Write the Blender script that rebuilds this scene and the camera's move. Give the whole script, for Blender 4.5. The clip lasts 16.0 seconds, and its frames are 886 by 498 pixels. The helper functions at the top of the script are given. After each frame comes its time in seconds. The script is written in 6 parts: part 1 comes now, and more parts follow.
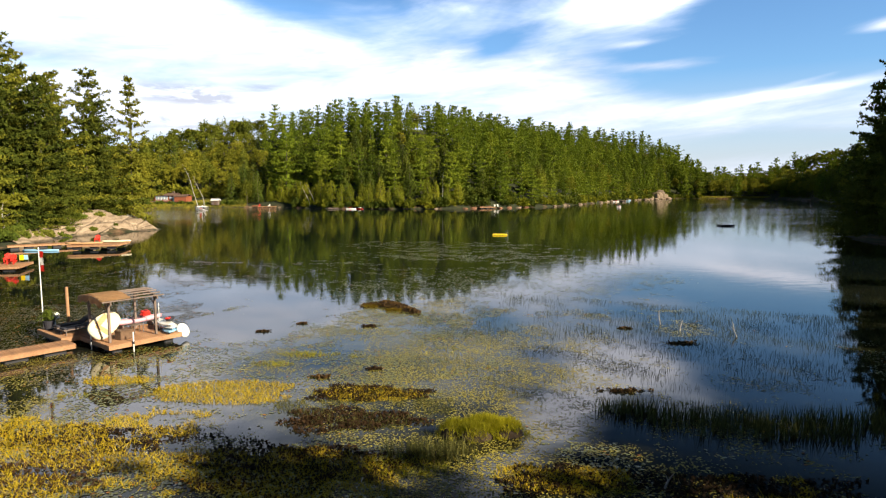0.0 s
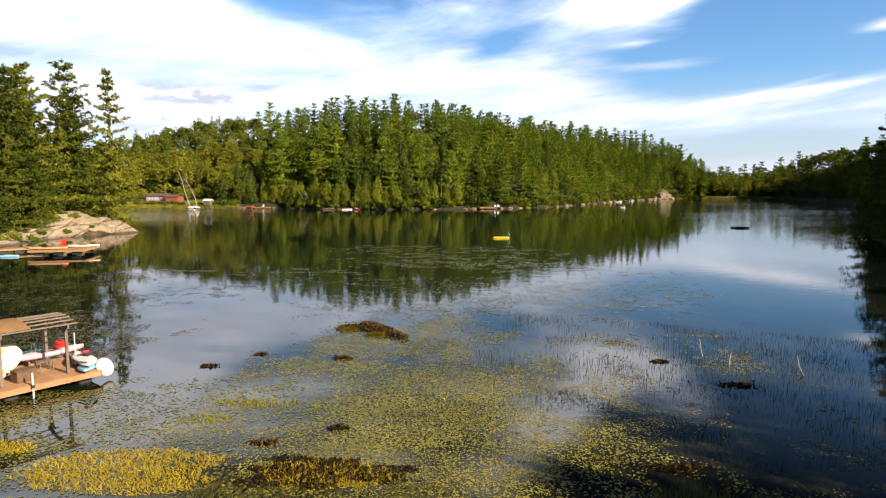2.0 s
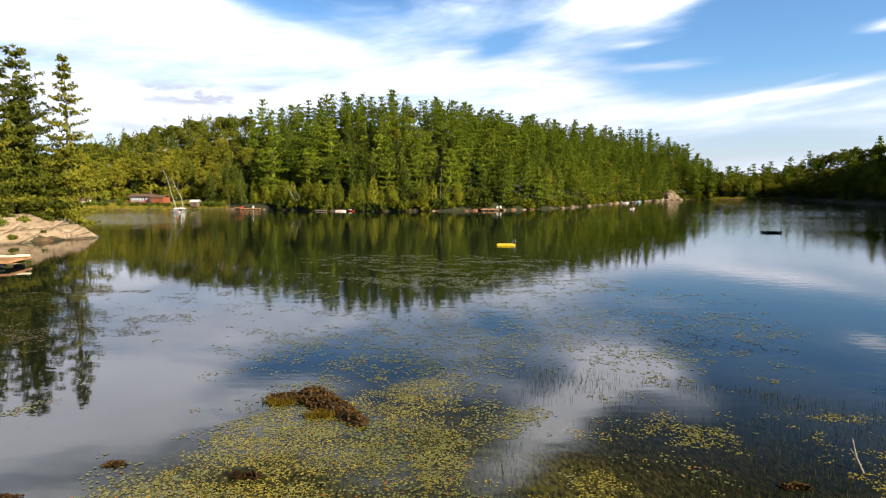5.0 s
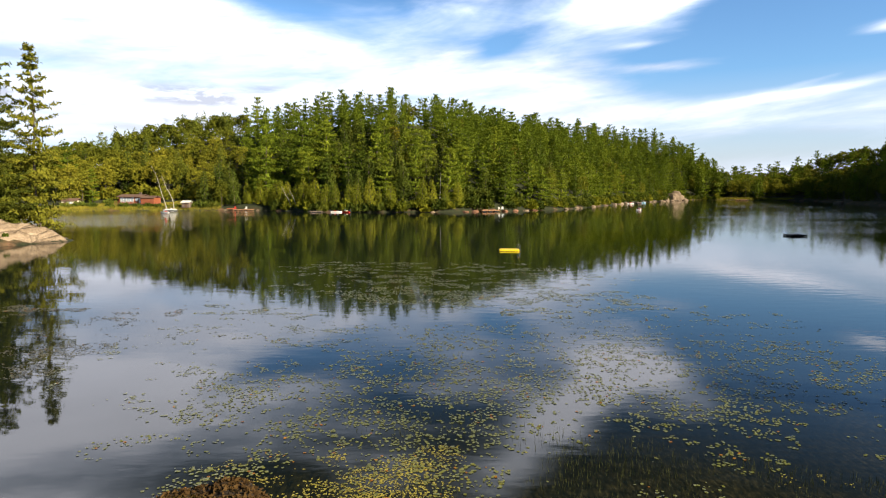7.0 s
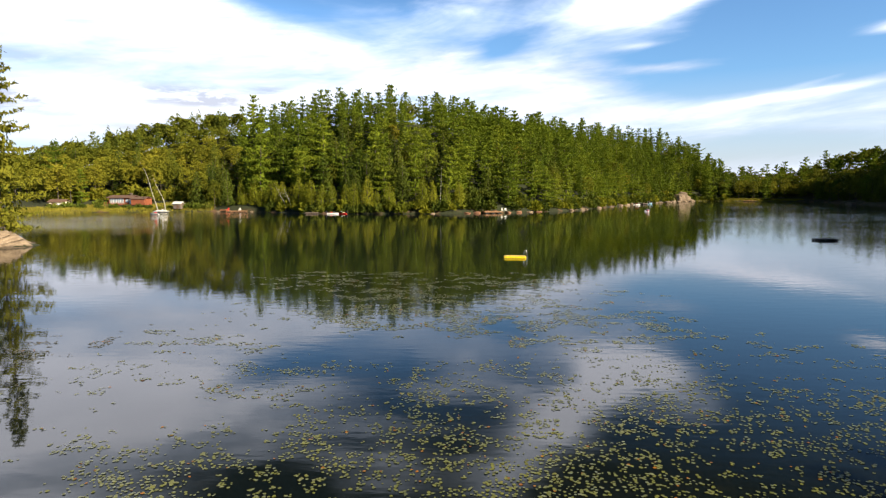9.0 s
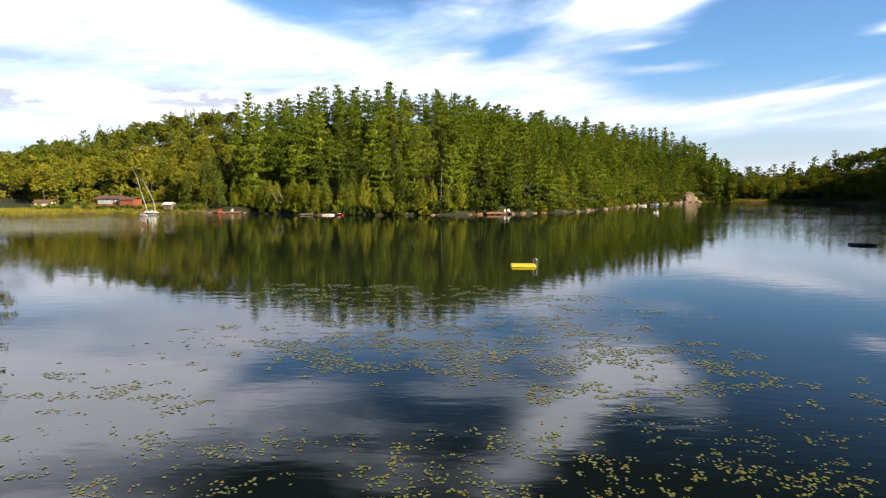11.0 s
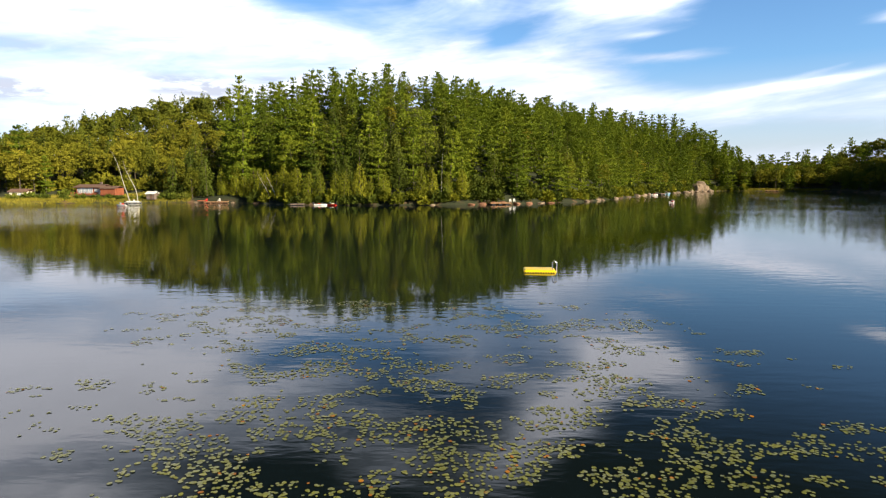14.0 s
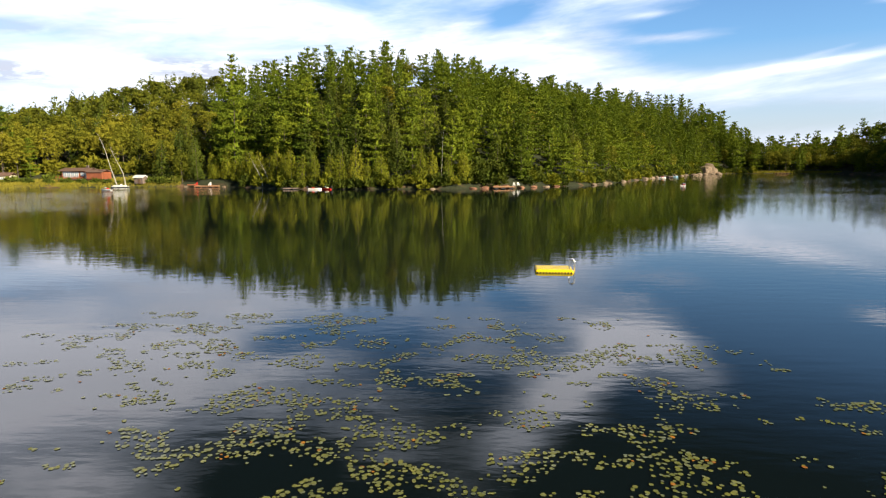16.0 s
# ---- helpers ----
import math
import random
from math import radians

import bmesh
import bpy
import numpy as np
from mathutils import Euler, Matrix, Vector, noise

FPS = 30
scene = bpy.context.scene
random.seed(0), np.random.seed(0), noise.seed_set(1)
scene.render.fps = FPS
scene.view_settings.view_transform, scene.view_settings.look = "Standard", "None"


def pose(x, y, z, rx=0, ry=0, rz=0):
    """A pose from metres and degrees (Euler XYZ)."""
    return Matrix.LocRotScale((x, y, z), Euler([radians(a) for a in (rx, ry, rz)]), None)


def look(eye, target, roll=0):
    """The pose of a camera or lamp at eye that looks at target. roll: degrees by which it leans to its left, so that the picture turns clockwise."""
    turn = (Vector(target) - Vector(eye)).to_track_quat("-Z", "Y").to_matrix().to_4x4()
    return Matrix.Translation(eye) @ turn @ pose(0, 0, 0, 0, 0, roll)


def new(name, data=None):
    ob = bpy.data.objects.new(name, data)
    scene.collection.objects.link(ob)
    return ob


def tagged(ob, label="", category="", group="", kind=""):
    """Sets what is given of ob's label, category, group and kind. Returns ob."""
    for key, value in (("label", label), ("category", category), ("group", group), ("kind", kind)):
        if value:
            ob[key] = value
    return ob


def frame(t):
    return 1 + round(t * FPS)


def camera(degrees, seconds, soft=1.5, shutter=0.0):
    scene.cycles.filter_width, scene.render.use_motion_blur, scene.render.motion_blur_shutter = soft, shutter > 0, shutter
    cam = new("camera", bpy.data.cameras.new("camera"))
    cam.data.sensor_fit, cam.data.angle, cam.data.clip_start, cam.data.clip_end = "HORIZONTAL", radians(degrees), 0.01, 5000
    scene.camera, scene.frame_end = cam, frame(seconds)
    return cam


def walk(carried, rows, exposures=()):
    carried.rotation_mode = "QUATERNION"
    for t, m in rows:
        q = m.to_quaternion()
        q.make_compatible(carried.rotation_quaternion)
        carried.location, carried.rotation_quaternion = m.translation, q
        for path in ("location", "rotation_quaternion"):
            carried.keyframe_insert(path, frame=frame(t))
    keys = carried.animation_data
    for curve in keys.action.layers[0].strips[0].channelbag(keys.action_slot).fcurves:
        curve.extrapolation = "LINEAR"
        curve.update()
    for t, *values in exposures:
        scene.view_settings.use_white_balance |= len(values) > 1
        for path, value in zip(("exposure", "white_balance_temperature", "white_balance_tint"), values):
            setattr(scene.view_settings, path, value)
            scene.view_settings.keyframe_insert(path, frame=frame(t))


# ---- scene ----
cam = camera(72.0, 16.0, soft=1.2)
PATH = [
    (0, (-0.735, 0.964, 8.216), (-0.777, 2.953, 8.013), -0.1),
    (0.5, (-0.668, 2.392, 8.205), (-0.71, 4.381, 8.002), -0.1),
    (1, (-0.614, 4.205, 8.198), (-0.655, 6.194, 7.996), -0.1),
    (1.5, (-0.519, 5.914, 8.212), (-0.561, 7.903, 8.009), -0.1),
    (2, (-0.454, 7.883, 8.178), (-0.496, 9.872, 7.975), -0.1),
    (2.5, (-0.352, 9.748, 8.152), (-0.396, 11.737, 7.95), -0.1),
    (3, (-0.283, 11.832, 8.117), (-0.327, 13.821, 7.915), -0.1),
    (3.5, (-0.199, 13.848, 8.092), (-0.243, 15.838, 7.89), -0.1),
    (4, (-0.139, 16.057, 8.081), (-0.184, 18.047, 7.879), -0.1),
    (6.5, (0.248, 25.841, 7.949), (0.2, 27.83, 7.75), -0.1),
    (7, (0.339, 27.912, 7.904), (0.289, 29.902, 7.705), -0.1),
    (7.5, (0.388, 29.943, 7.879), (0.337, 31.932, 7.681), -0.1),
    (8, (0.437, 31.969, 7.862), (0.384, 33.959, 7.664), -0.1),
    (8.5, (0.423, 33.772, 7.763), (0.369, 35.762, 7.566), -0.1),
    (9, (0.537, 35.723, 7.799), (0.481, 37.713, 7.603), -0.1),
    (11.5, (0.583, 46.229, 7.595), (0.521, 48.219, 7.402), -0.1),
    (12, (0.594, 48.539, 7.511), (0.53, 50.529, 7.319), -0.1),
    (12.5, (0.617, 50.582, 7.437), (0.552, 52.572, 7.245), -0.1),
    (13, (0.697, 52.699, 7.41), (0.63, 54.688, 7.213), -0.1),
    (13.5, (0.744, 54.627, 7.314), (0.676, 56.615, 7.103), -0.1),
    (14, (0.771, 56.48, 7.313), (0.702, 58.465, 7.085), -0.1),
    (14.5, (0.795, 58.295, 7.306), (0.724, 60.279, 7.065), -0.1),
    (15, (0.831, 60.218, 7.295), (0.759, 62.2, 7.039), -0.1),
    (15.5, (0.858, 62.115, 7.287), (0.785, 64.096, 7.018), -0.1),
    (16, (0.882, 64.239, 7.254), (0.807, 66.217, 6.971), -0.2),
]
walk(cam, [(t, look(eye, target, roll)) for t, eye, target, roll in PATH])


# ---------------------------------------------------------------- light
SUN_TO = Vector((0.84, -0.54, 0.0)).normalized()
SUN_ELEV = radians(25)
scene.view_settings.exposure = 1.08

sun = new("sun", bpy.data.lights.new("sun", "SUN"))
sun.data.energy, sun.data.angle, sun.data.color = 5.0, radians(0.55), (1.0, 0.86, 0.64)
sun.matrix_world = look((0, 0, 60), Vector((0, 0, 60)) - Vector((SUN_TO.x * math.cos(SUN_ELEV), SUN_TO.y * math.cos(SUN_ELEV), math.sin(SUN_ELEV))))


class Nodes:
    """Short hand for node trees."""

    def __init__(self, tree):
        self.tree = tree
        tree.nodes.clear()

    def add(self, kind, props=None, **inputs):
        n = self.tree.nodes.new("ShaderNode" + kind)
        for k, v in (props or {}).items():
            setattr(n, k, v)
        for k, v in inputs.items():
            self.put(n.inputs[int(k[1:]) if k[0] == "i" and k[1:].isdigit() else k.replace("_", " ")], v)
        return n

    def put(self, socket, v):
        if isinstance(v, bpy.types.NodeSocket):
            self.tree.links.new(v, socket)
        elif isinstance(v, bpy.types.Node):
            self.tree.links.new(v.outputs[0], socket)
        else:
            socket.default_value = v

    def math(self, op, a, b=0.0, c=0.0, clamp=False):
        return self.add("Math", {"operation": op, "use_clamp": clamp}, i0=a, i1=b, i2=c).outputs[0]

    def remap(self, v, a, b, c=0.0, d=1.0, smooth=False):
        return self.add("MapRange", {"interpolation_type": "SMOOTHSTEP" if smooth else "LINEAR"}, i0=v, i1=a, i2=b, i3=c, i4=d).outputs[0]

    def mix(self, f, a, b, blend="MIX"):
        n = self.tree.nodes.new("ShaderNodeMix")
        n.data_type, n.blend_type = "RGBA", blend
        self.put(n.inputs[0], f), self.put(n.inputs[6], a), self.put(n.inputs[7], b)
        return n.outputs[2]

    def noise(self, vec, scale, detail=3.0, rough=0.55, distort=0.0):
        return self.add("TexNoise", None, Vector=vec, Scale=scale, Detail=detail, Roughness=rough, Distortion=distort).outputs[0]

    def ramp(self, f, stops):
        n = self.add("ValToRGB", None, Fac=f)
        el = n.color_ramp.elements
        while len(el) < len(stops):
            el.new(0.5)
        for e, (p, c) in zip(el, stops):
            e.position, e.color = p, (*c, 1)
        return n.outputs[0]


def rgb(*c):
    return (*c, 1.0)


# sky: clear evening blue with thin streaked cloud
world = bpy.data.worlds.new("sky")
scene.world = world
world.use_nodes = True
W = Nodes(world.node_tree)
sky = W.add("TexSky", {"sky_type": "NISHITA", "sun_disc": False, "sun_elevation": SUN_ELEV,
                       "sun_rotation": math.atan2(SUN_TO.x, SUN_TO.y), "altitude": 300.0, "air_density": 1.0, "dust_density": 0.6, "ozone_density": 2.2})
coord = W.add("TexCoord").outputs["Generated"]
sep = W.add("SeparateXYZ", None, Vector=coord)
az = W.math("ARCTAN2", sep.outputs[0], sep.outputs[1])
el = W.math("ABSOLUTE", W.math("ARCSINE", sep.outputs[2]))
shear = W.math("MULTIPLY_ADD", az, -0.10, el)
pos = W.add("CombineXYZ", None, X=W.math("MULTIPLY", az, 1.5), Y=W.math("MULTIPLY", shear, 7.0), Z=3.7).outputs[0]
big = W.noise(pos, 1.3, 5.0, 0.58, 0.35)
fine = W.noise(pos, 4.2, 6.0, 0.62, 0.6)
veil = W.math("ADD", W.math("MULTIPLY", big, 0.72), W.math("MULTIPLY", fine, 0.28))


def lens(a0, e0, ra, re, turn, amp):
    """A soft lens-shaped cloud (or gap, if negative) round a bearing and a height."""
    c, q = math.cos(turn), math.sin(turn)
    u, v = W.math("SUBTRACT", az, a0), W.math("SUBTRACT", el, e0)
    p = W.math("DIVIDE", W.math("ADD", W.math("MULTIPLY", u, c), W.math("MULTIPLY", v, q)), ra)
    r = W.math("DIVIDE", W.math("SUBTRACT", W.math("MULTIPLY", v, c), W.math("MULTIPLY", u, q)), re)
    d = W.math("ADD", W.math("MULTIPLY", p, p), W.math("MULTIPLY", r, r))
    return W.math("MULTIPLY", W.math("POWER", 2.718, W.math("MULTIPLY", d, -1.0)), amp)


# thin cloud low down with gaps to the right; overhead clear, but for one long plume and a bank to the left
cover = W.math("ADD", W.remap(el, 0.27, 0.36, 0.06, -0.20), W.remap(W.math("ABSOLUTE", az), 0.85, 1.5, 0.0, -0.40))
for row in ((0.56, 0.250, 0.27, 0.075, 0.10, -0.60), (0.47, 0.165, 0.17, 0.022, 0.05, -0.40), (0.30, 0.200, 0.09, 0.022, 0.10, -0.30), (0.28, 0.213, 0.05, 0.006, 0.05, 0.25),
            (0.305, 0.181, 0.06, 0.008, 0.0, 0.25), (0.065, 0.221, 0.035, 0.014, 0.3, -0.32), (0.30, 0.278, 0.12, 0.028, 0.18, 0.45), (-0.10, 0.29, 0.16, 0.022, 0.0, -0.14),
            (-0.31, 0.285, 0.11, 0.020, -0.2, -0.28), (0.47, 0.128, 0.09, 0.0055, 0.10, 0.26), (0.54, 0.153, 0.065, 0.005, 0.22, 0.30), (0.60, 0.205, 0.045, 0.012, 0.1, 0.55), (0.57, 0.180, 0.12, 0.018, 0.15, -0.40), (0.40, 0.150, 0.10, 0.014, 0.15, -0.22), (0.60, 0.165, 0.09, 0.010, 0.22, -0.25),
            (0.33, 0.100, 0.25, 0.024, -0.05, 0.04), (0.62, 0.430, 0.32, 0.15, 0.0, -0.32), (0.10, 0.520, 0.5, 0.06, 0.0, -0.2), (-0.08, 0.400, 0.34, 0.10, 0.0, 0.09), (0.50, 0.060, 0.15, 0.020, 0.0, -0.30), (0.145, 0.390, 0.18, 0.048, -0.71, 0.42), (0.37, 0.335, 0.08, 0.025, 0.0, 0.30),
            (0.235, 0.315, 0.07, 0.030, -0.4, 0.30), (-0.60, 0.300, 0.30, 0.095, 0.0, 0.45), (-0.62, 0.450, 0.16, 0.050, 0.2, 0.30)):
    cover = W.math("ADD", cover, lens(*row))
amount = W.remap(W.math("MULTIPLY_ADD", W.math("SUBTRACT", veil, 0.5), 1.25, cover), -0.25, 0.26, 0.0, 1.0, smooth=True)
deep = W.remap(el, 0.27, 0.43, 0.95, 0.06)
blue = W.mix(1.0, W.mix(1.0, sky, rgb(1.18, 1.58, 1.92), "MULTIPLY"), W.add("CombineXYZ", None, X=deep, Y=deep, Z=deep).outputs[0], "MULTIPLY")
blue = W.mix(W.remap(el, 0.0, 0.17, 0.85, 0.0), blue, rgb(6.9, 6.9, 7.9))
ragged = W.noise(W.add("CombineXYZ", None, X=W.math("MULTIPLY", az, 6.0), Y=W.math("MULTIPLY", el, 26.0), Z=4.3).outputs[0], 2.2, 5.0, 0.62, 0.5)
shade = lens(-0.41, 0.138, 0.075, 0.014, 0.0, 1.5)
for row in ((-0.40, 0.100, 0.075, 0.010, 0.0, 1.3), (-0.66, 0.120, 0.10, 0.013, 0.0, 1.6), (-0.66, 0.176, 0.06, 0.009, 0.0, 1.1), (-0.30, 0.150, 0.05, 0.008, 0.0, 0.7), (0.56, 0.075, 0.10, 0.006, 0.0, 0.6)):
    shade = W.math("ADD", shade, lens(*row))
shade = W.math("MULTIPLY", shade, W.remap(ragged, 0.36, 0.62, 0.0, 1.0, smooth=True))
grey = W.noise(W.add("CombineXYZ", None, X=W.math("MULTIPLY", az, 3.0), Y=W.math("MULTIPLY", el, 16.0), Z=9.1).outputs[0], 1.5, 4.0)
core = W.mix(W.math("POWER", amount, 2.5), rgb(8.6, 9.6, 11.2), rgb(14.2, 14.3, 15.2))
high = W.remap(el, 0.20, 0.44, 1.0, 2.0)
core = W.mix(1.0, core, W.add("CombineXYZ", None, X=high, Y=high, Z=W.math("MULTIPLY", high, 1.04)).outputs[0], "MULTIPLY")
white = W.mix(W.math("ADD", W.math("MULTIPLY", W.math("MULTIPLY", W.remap(grey, 0.40, 0.68, 0.0, 0.75), W.remap(ragged, 0.35, 0.65, 0.5, 1.0)), W.remap(el, 0.16, 0.24, 1.0, 0.25)), shade, clamp=True), core, rgb(7.0, 7.2, 8.4))
skycol = W.mix(W.math("MULTIPLY", amount, 0.93), blue, white)
back = W.add("Background", None, Color=skycol, Strength=0.050)
W.add("OutputWorld", None, Surface=back.outputs[0])

# ---------------------------------------------------------------- materials


def material(name):
    m = bpy.data.materials.new(name)
    m.use_nodes = True
    return m, Nodes(m.node_tree)


def surface(name, dark, light, scale=3.0, rough=0.8, bump=0.2, fine=8.0, metal=0.0, vary=0.0, stretch=(1, 1, 1), spec=0.4):
    """Two scales of noise between two colours, with relief."""
    m, n = material(name)
    obj = n.add("TexCoord").outputs["Object"]
    vec = n.add("Mapping", None, Vector=obj, Scale=stretch).outputs[0]
    a = n.noise(vec, scale, 4.0, 0.6)
    b = n.noise(vec, scale * fine, 3.0, 0.6)
    f = n.remap(n.math("ADD", n.math("MULTIPLY", a, 0.6), n.math("MULTIPLY", b, 0.4)), 0.3, 0.7)
    col = n.mix(f, rgb(*dark), rgb(*light))
    if vary:
        r = n.add("ObjectInfo").outputs["Random"]
        col = n.mix(1.0, col, n.mix(r, rgb(1 - vary, 1 - vary, 1 - vary), rgb(1 + vary * 0.5, 1 + vary * 0.5, 1 + vary * 0.5)), "MULTIPLY")
    bp = n.add("Bump", None, Strength=bump, Distance=0.05, Height=f)
    p = n.add("BsdfPrincipled", None, Base_Color=col, Roughness=rough, Metallic=metal, Normal=bp.outputs[0])
    p.inputs["Specular IOR Level"].default_value = spec
    n.add("OutputMaterial", None, Surface=p.outputs[0])
    return m


def foliage(name, dark, mid, light, patch=0.09, rough=0.85, through_light=0.15, gloss=0.12):
    """Leaves: each leaf differs a little, each tree more."""
    m, n = material(name)
    geo = n.add("NewGeometry")
    isl = geo.outputs["Random Per Island"]
    big = n.noise(geo.outputs["Position"], patch, 2.0, 0.5)
    r = n.add("ObjectInfo").outputs["Random"]
    f = n.math("ADD", n.math("MULTIPLY", isl, 0.20), n.math("ADD", n.math("MULTIPLY", n.remap(big, 0.3, 0.7), 0.22), n.math("MULTIPLY", r, 0.58)))
    col = n.ramp(f, [(0.12, dark), (0.5, mid), (0.9, light)])
    p = n.add("BsdfPrincipled", None, Base_Color=col, Roughness=rough)
    p.inputs["Specular IOR Level"].default_value = gloss
    t = n.add("BsdfTranslucent", None, Color=n.mix(1.0, col, rgb(1.1, 1.15, 0.5), "MULTIPLY"))
    mx = n.add("MixShader", None, Fac=through_light, i1=p.outputs[0], i2=t.outputs[0])
    n.add("OutputMaterial", None, Surface=mx.outputs[0])
    return m


def plain(name, col, rough=0.5, metal=0.0, wear=0.15):
    """Paint, plastic or metal with slight soiling."""
    return surface(name, tuple(c * (1 - wear) for c in col), col, 2.5, rough, 0.03, 10.0, metal)


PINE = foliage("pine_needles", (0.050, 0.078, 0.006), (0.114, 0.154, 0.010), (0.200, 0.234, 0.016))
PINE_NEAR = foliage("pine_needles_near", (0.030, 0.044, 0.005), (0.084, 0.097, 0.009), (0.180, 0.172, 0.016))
CEDAR = foliage("cedar_sprays", (0.095, 0.112, 0.008), (0.160, 0.172, 0.011), (0.235, 0.230, 0.017))
HEMLOCK = foliage("hemlock_sprays", (0.034, 0.052, 0.006), (0.070, 0.092, 0.010), (0.120, 0.135, 0.014))
LEAF = foliage("broad_leaves", (0.074, 0.088, 0.007), (0.158, 0.159, 0.013), (0.246, 0.220, 0.019))
BUSH = foliage("bush_leaves", (0.04, 0.06, 0.008), (0.10, 0.13, 0.015), (0.20, 0.20, 0.03), 0.4)
BARK = surface("bark", (0.05, 0.04, 0.03), (0.15, 0.12, 0.09), 2.0, 0.9, 0.6, 6.0, stretch=(3, 3, 0.6))
BIRCH_BARK = surface("birch_bark", (0.22, 0.20, 0.17), (0.55, 0.52, 0.45), 2.0, 0.8, 0.3, 6.0, stretch=(1, 1, 3))
GRANITE = surface("granite", (0.07, 0.05, 0.035), (0.32, 0.24, 0.165), 0.45, 0.85, 0.9, 9.0)
RED_ROCK = surface("red_rock", (0.13, 0.055, 0.03), (0.36, 0.19, 0.115), 0.6, 0.85, 0.7, 7.0)
DECK = surface("cedar_decking", (0.26, 0.13, 0.062), (0.49, 0.275, 0.145), 1.5, 0.75, 0.2, 8.0, vary=0.22, stretch=(1, 1, 1))
OLD_WOOD = surface("weathered_wood", (0.10, 0.075, 0.06), (0.24, 0.18, 0.15), 2.0, 0.85, 0.3, 8.0, vary=0.15)
DARK_WOOD = surface("wet_dark_wood", (0.015, 0.014, 0.014), (0.05, 0.045, 0.04), 2.0, 0.7, 0.3, 8.0)
RED_WOOD = surface("stained_siding", (0.20, 0.055, 0.025), (0.34, 0.11, 0.05), 1.5, 0.75, 0.2, 8.0)
FOAM = plain("black_float", (0.025, 0.025, 0.03), 0.6)
WHITE = plain("white_paint", (0.78, 0.78, 0.76), 0.45)
YELLOW = plain("yellow_plastic", (0.85, 0.62, 0.01), 0.35, 0.0, 0.08)
RED = plain("red_plastic", (0.62, 0.03, 0.02), 0.4)
BLUE = plain("pale_blue_plastic", (0.30, 0.56, 0.80), 0.35)
AQUA = plain("aqua_plastic", (0.10, 0.55, 0.68), 0.35)
PINK = plain("pink_plastic", (0.72, 0.42, 0.48), 0.35)
CREAM = surface("cream_cloth", (0.62, 0.54, 0.36), (0.80, 0.72, 0.52), 2.0, 0.9, 0.2)
TAN = surface("tan_cloth", (0.42, 0.25, 0.12), (0.62, 0.39, 0.20), 3.0, 0.9, 0.3)
BROWN = surface("brown_wicker", (0.07, 0.04, 0.025), (0.20, 0.12, 0.07), 6.0, 0.8, 0.5)
DARK = plain("dark_fabric", (0.03, 0.03, 0.04), 0.8)
STEEL = plain("bright_steel", (0.75, 0.76, 0.78), 0.25, 0.9)
SHINGLE = surface("roof_shingle", (0.10, 0.06, 0.045), (0.20, 0.12, 0.09), 3.0, 0.9, 0.4)
GLASS = plain("window_glass", (0.30, 0.36, 0.42), 0.08, 0.0)
MUD = surface("mud", (0.018, 0.012, 0.008), (0.055, 0.035, 0.02), 3.0, 0.9, 0.6)
DEAD_LEAF = foliage("dead_leaves", (0.014, 0.008, 0.004), (0.038, 0.021, 0.009), (0.095, 0.055, 0.018), 1.2, 0.85, 0.05)
DRIFTWOOD = surface("driftwood", (0.20, 0.17, 0.14), (0.42, 0.38, 0.33), 4.0, 0.9, 0.4)


def ground_material():
    m, n = material("forest_floor")
    posn = n.add("NewGeometry").outputs["Position"]
    a = n.noise(posn, 0.06, 4.0)
    b = n.noise(posn, 1.3, 5.0)
    col = n.ramp(n.math("ADD", n.math("MULTIPLY", a, 0.5), n.math("MULTIPLY", b, 0.5)), [(0.3, (0.008, 0.011, 0.003)), (0.5, (0.020, 0.027, 0.007)), (0.72, (0.045, 0.050, 0.015))])
    bp = n.add("Bump", None, Strength=0.5, Distance=0.3, Height=b)
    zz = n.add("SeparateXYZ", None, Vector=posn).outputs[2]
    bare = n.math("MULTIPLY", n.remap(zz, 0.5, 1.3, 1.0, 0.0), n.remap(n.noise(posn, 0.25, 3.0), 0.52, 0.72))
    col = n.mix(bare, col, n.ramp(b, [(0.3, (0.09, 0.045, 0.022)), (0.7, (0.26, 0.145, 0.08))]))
    p = n.add("BsdfPrincipled", None, Base_Color=col, Roughness=0.95, Normal=bp.outputs[0])
    n.add("OutputMaterial", None, Surface=p.outputs[0])
    return m


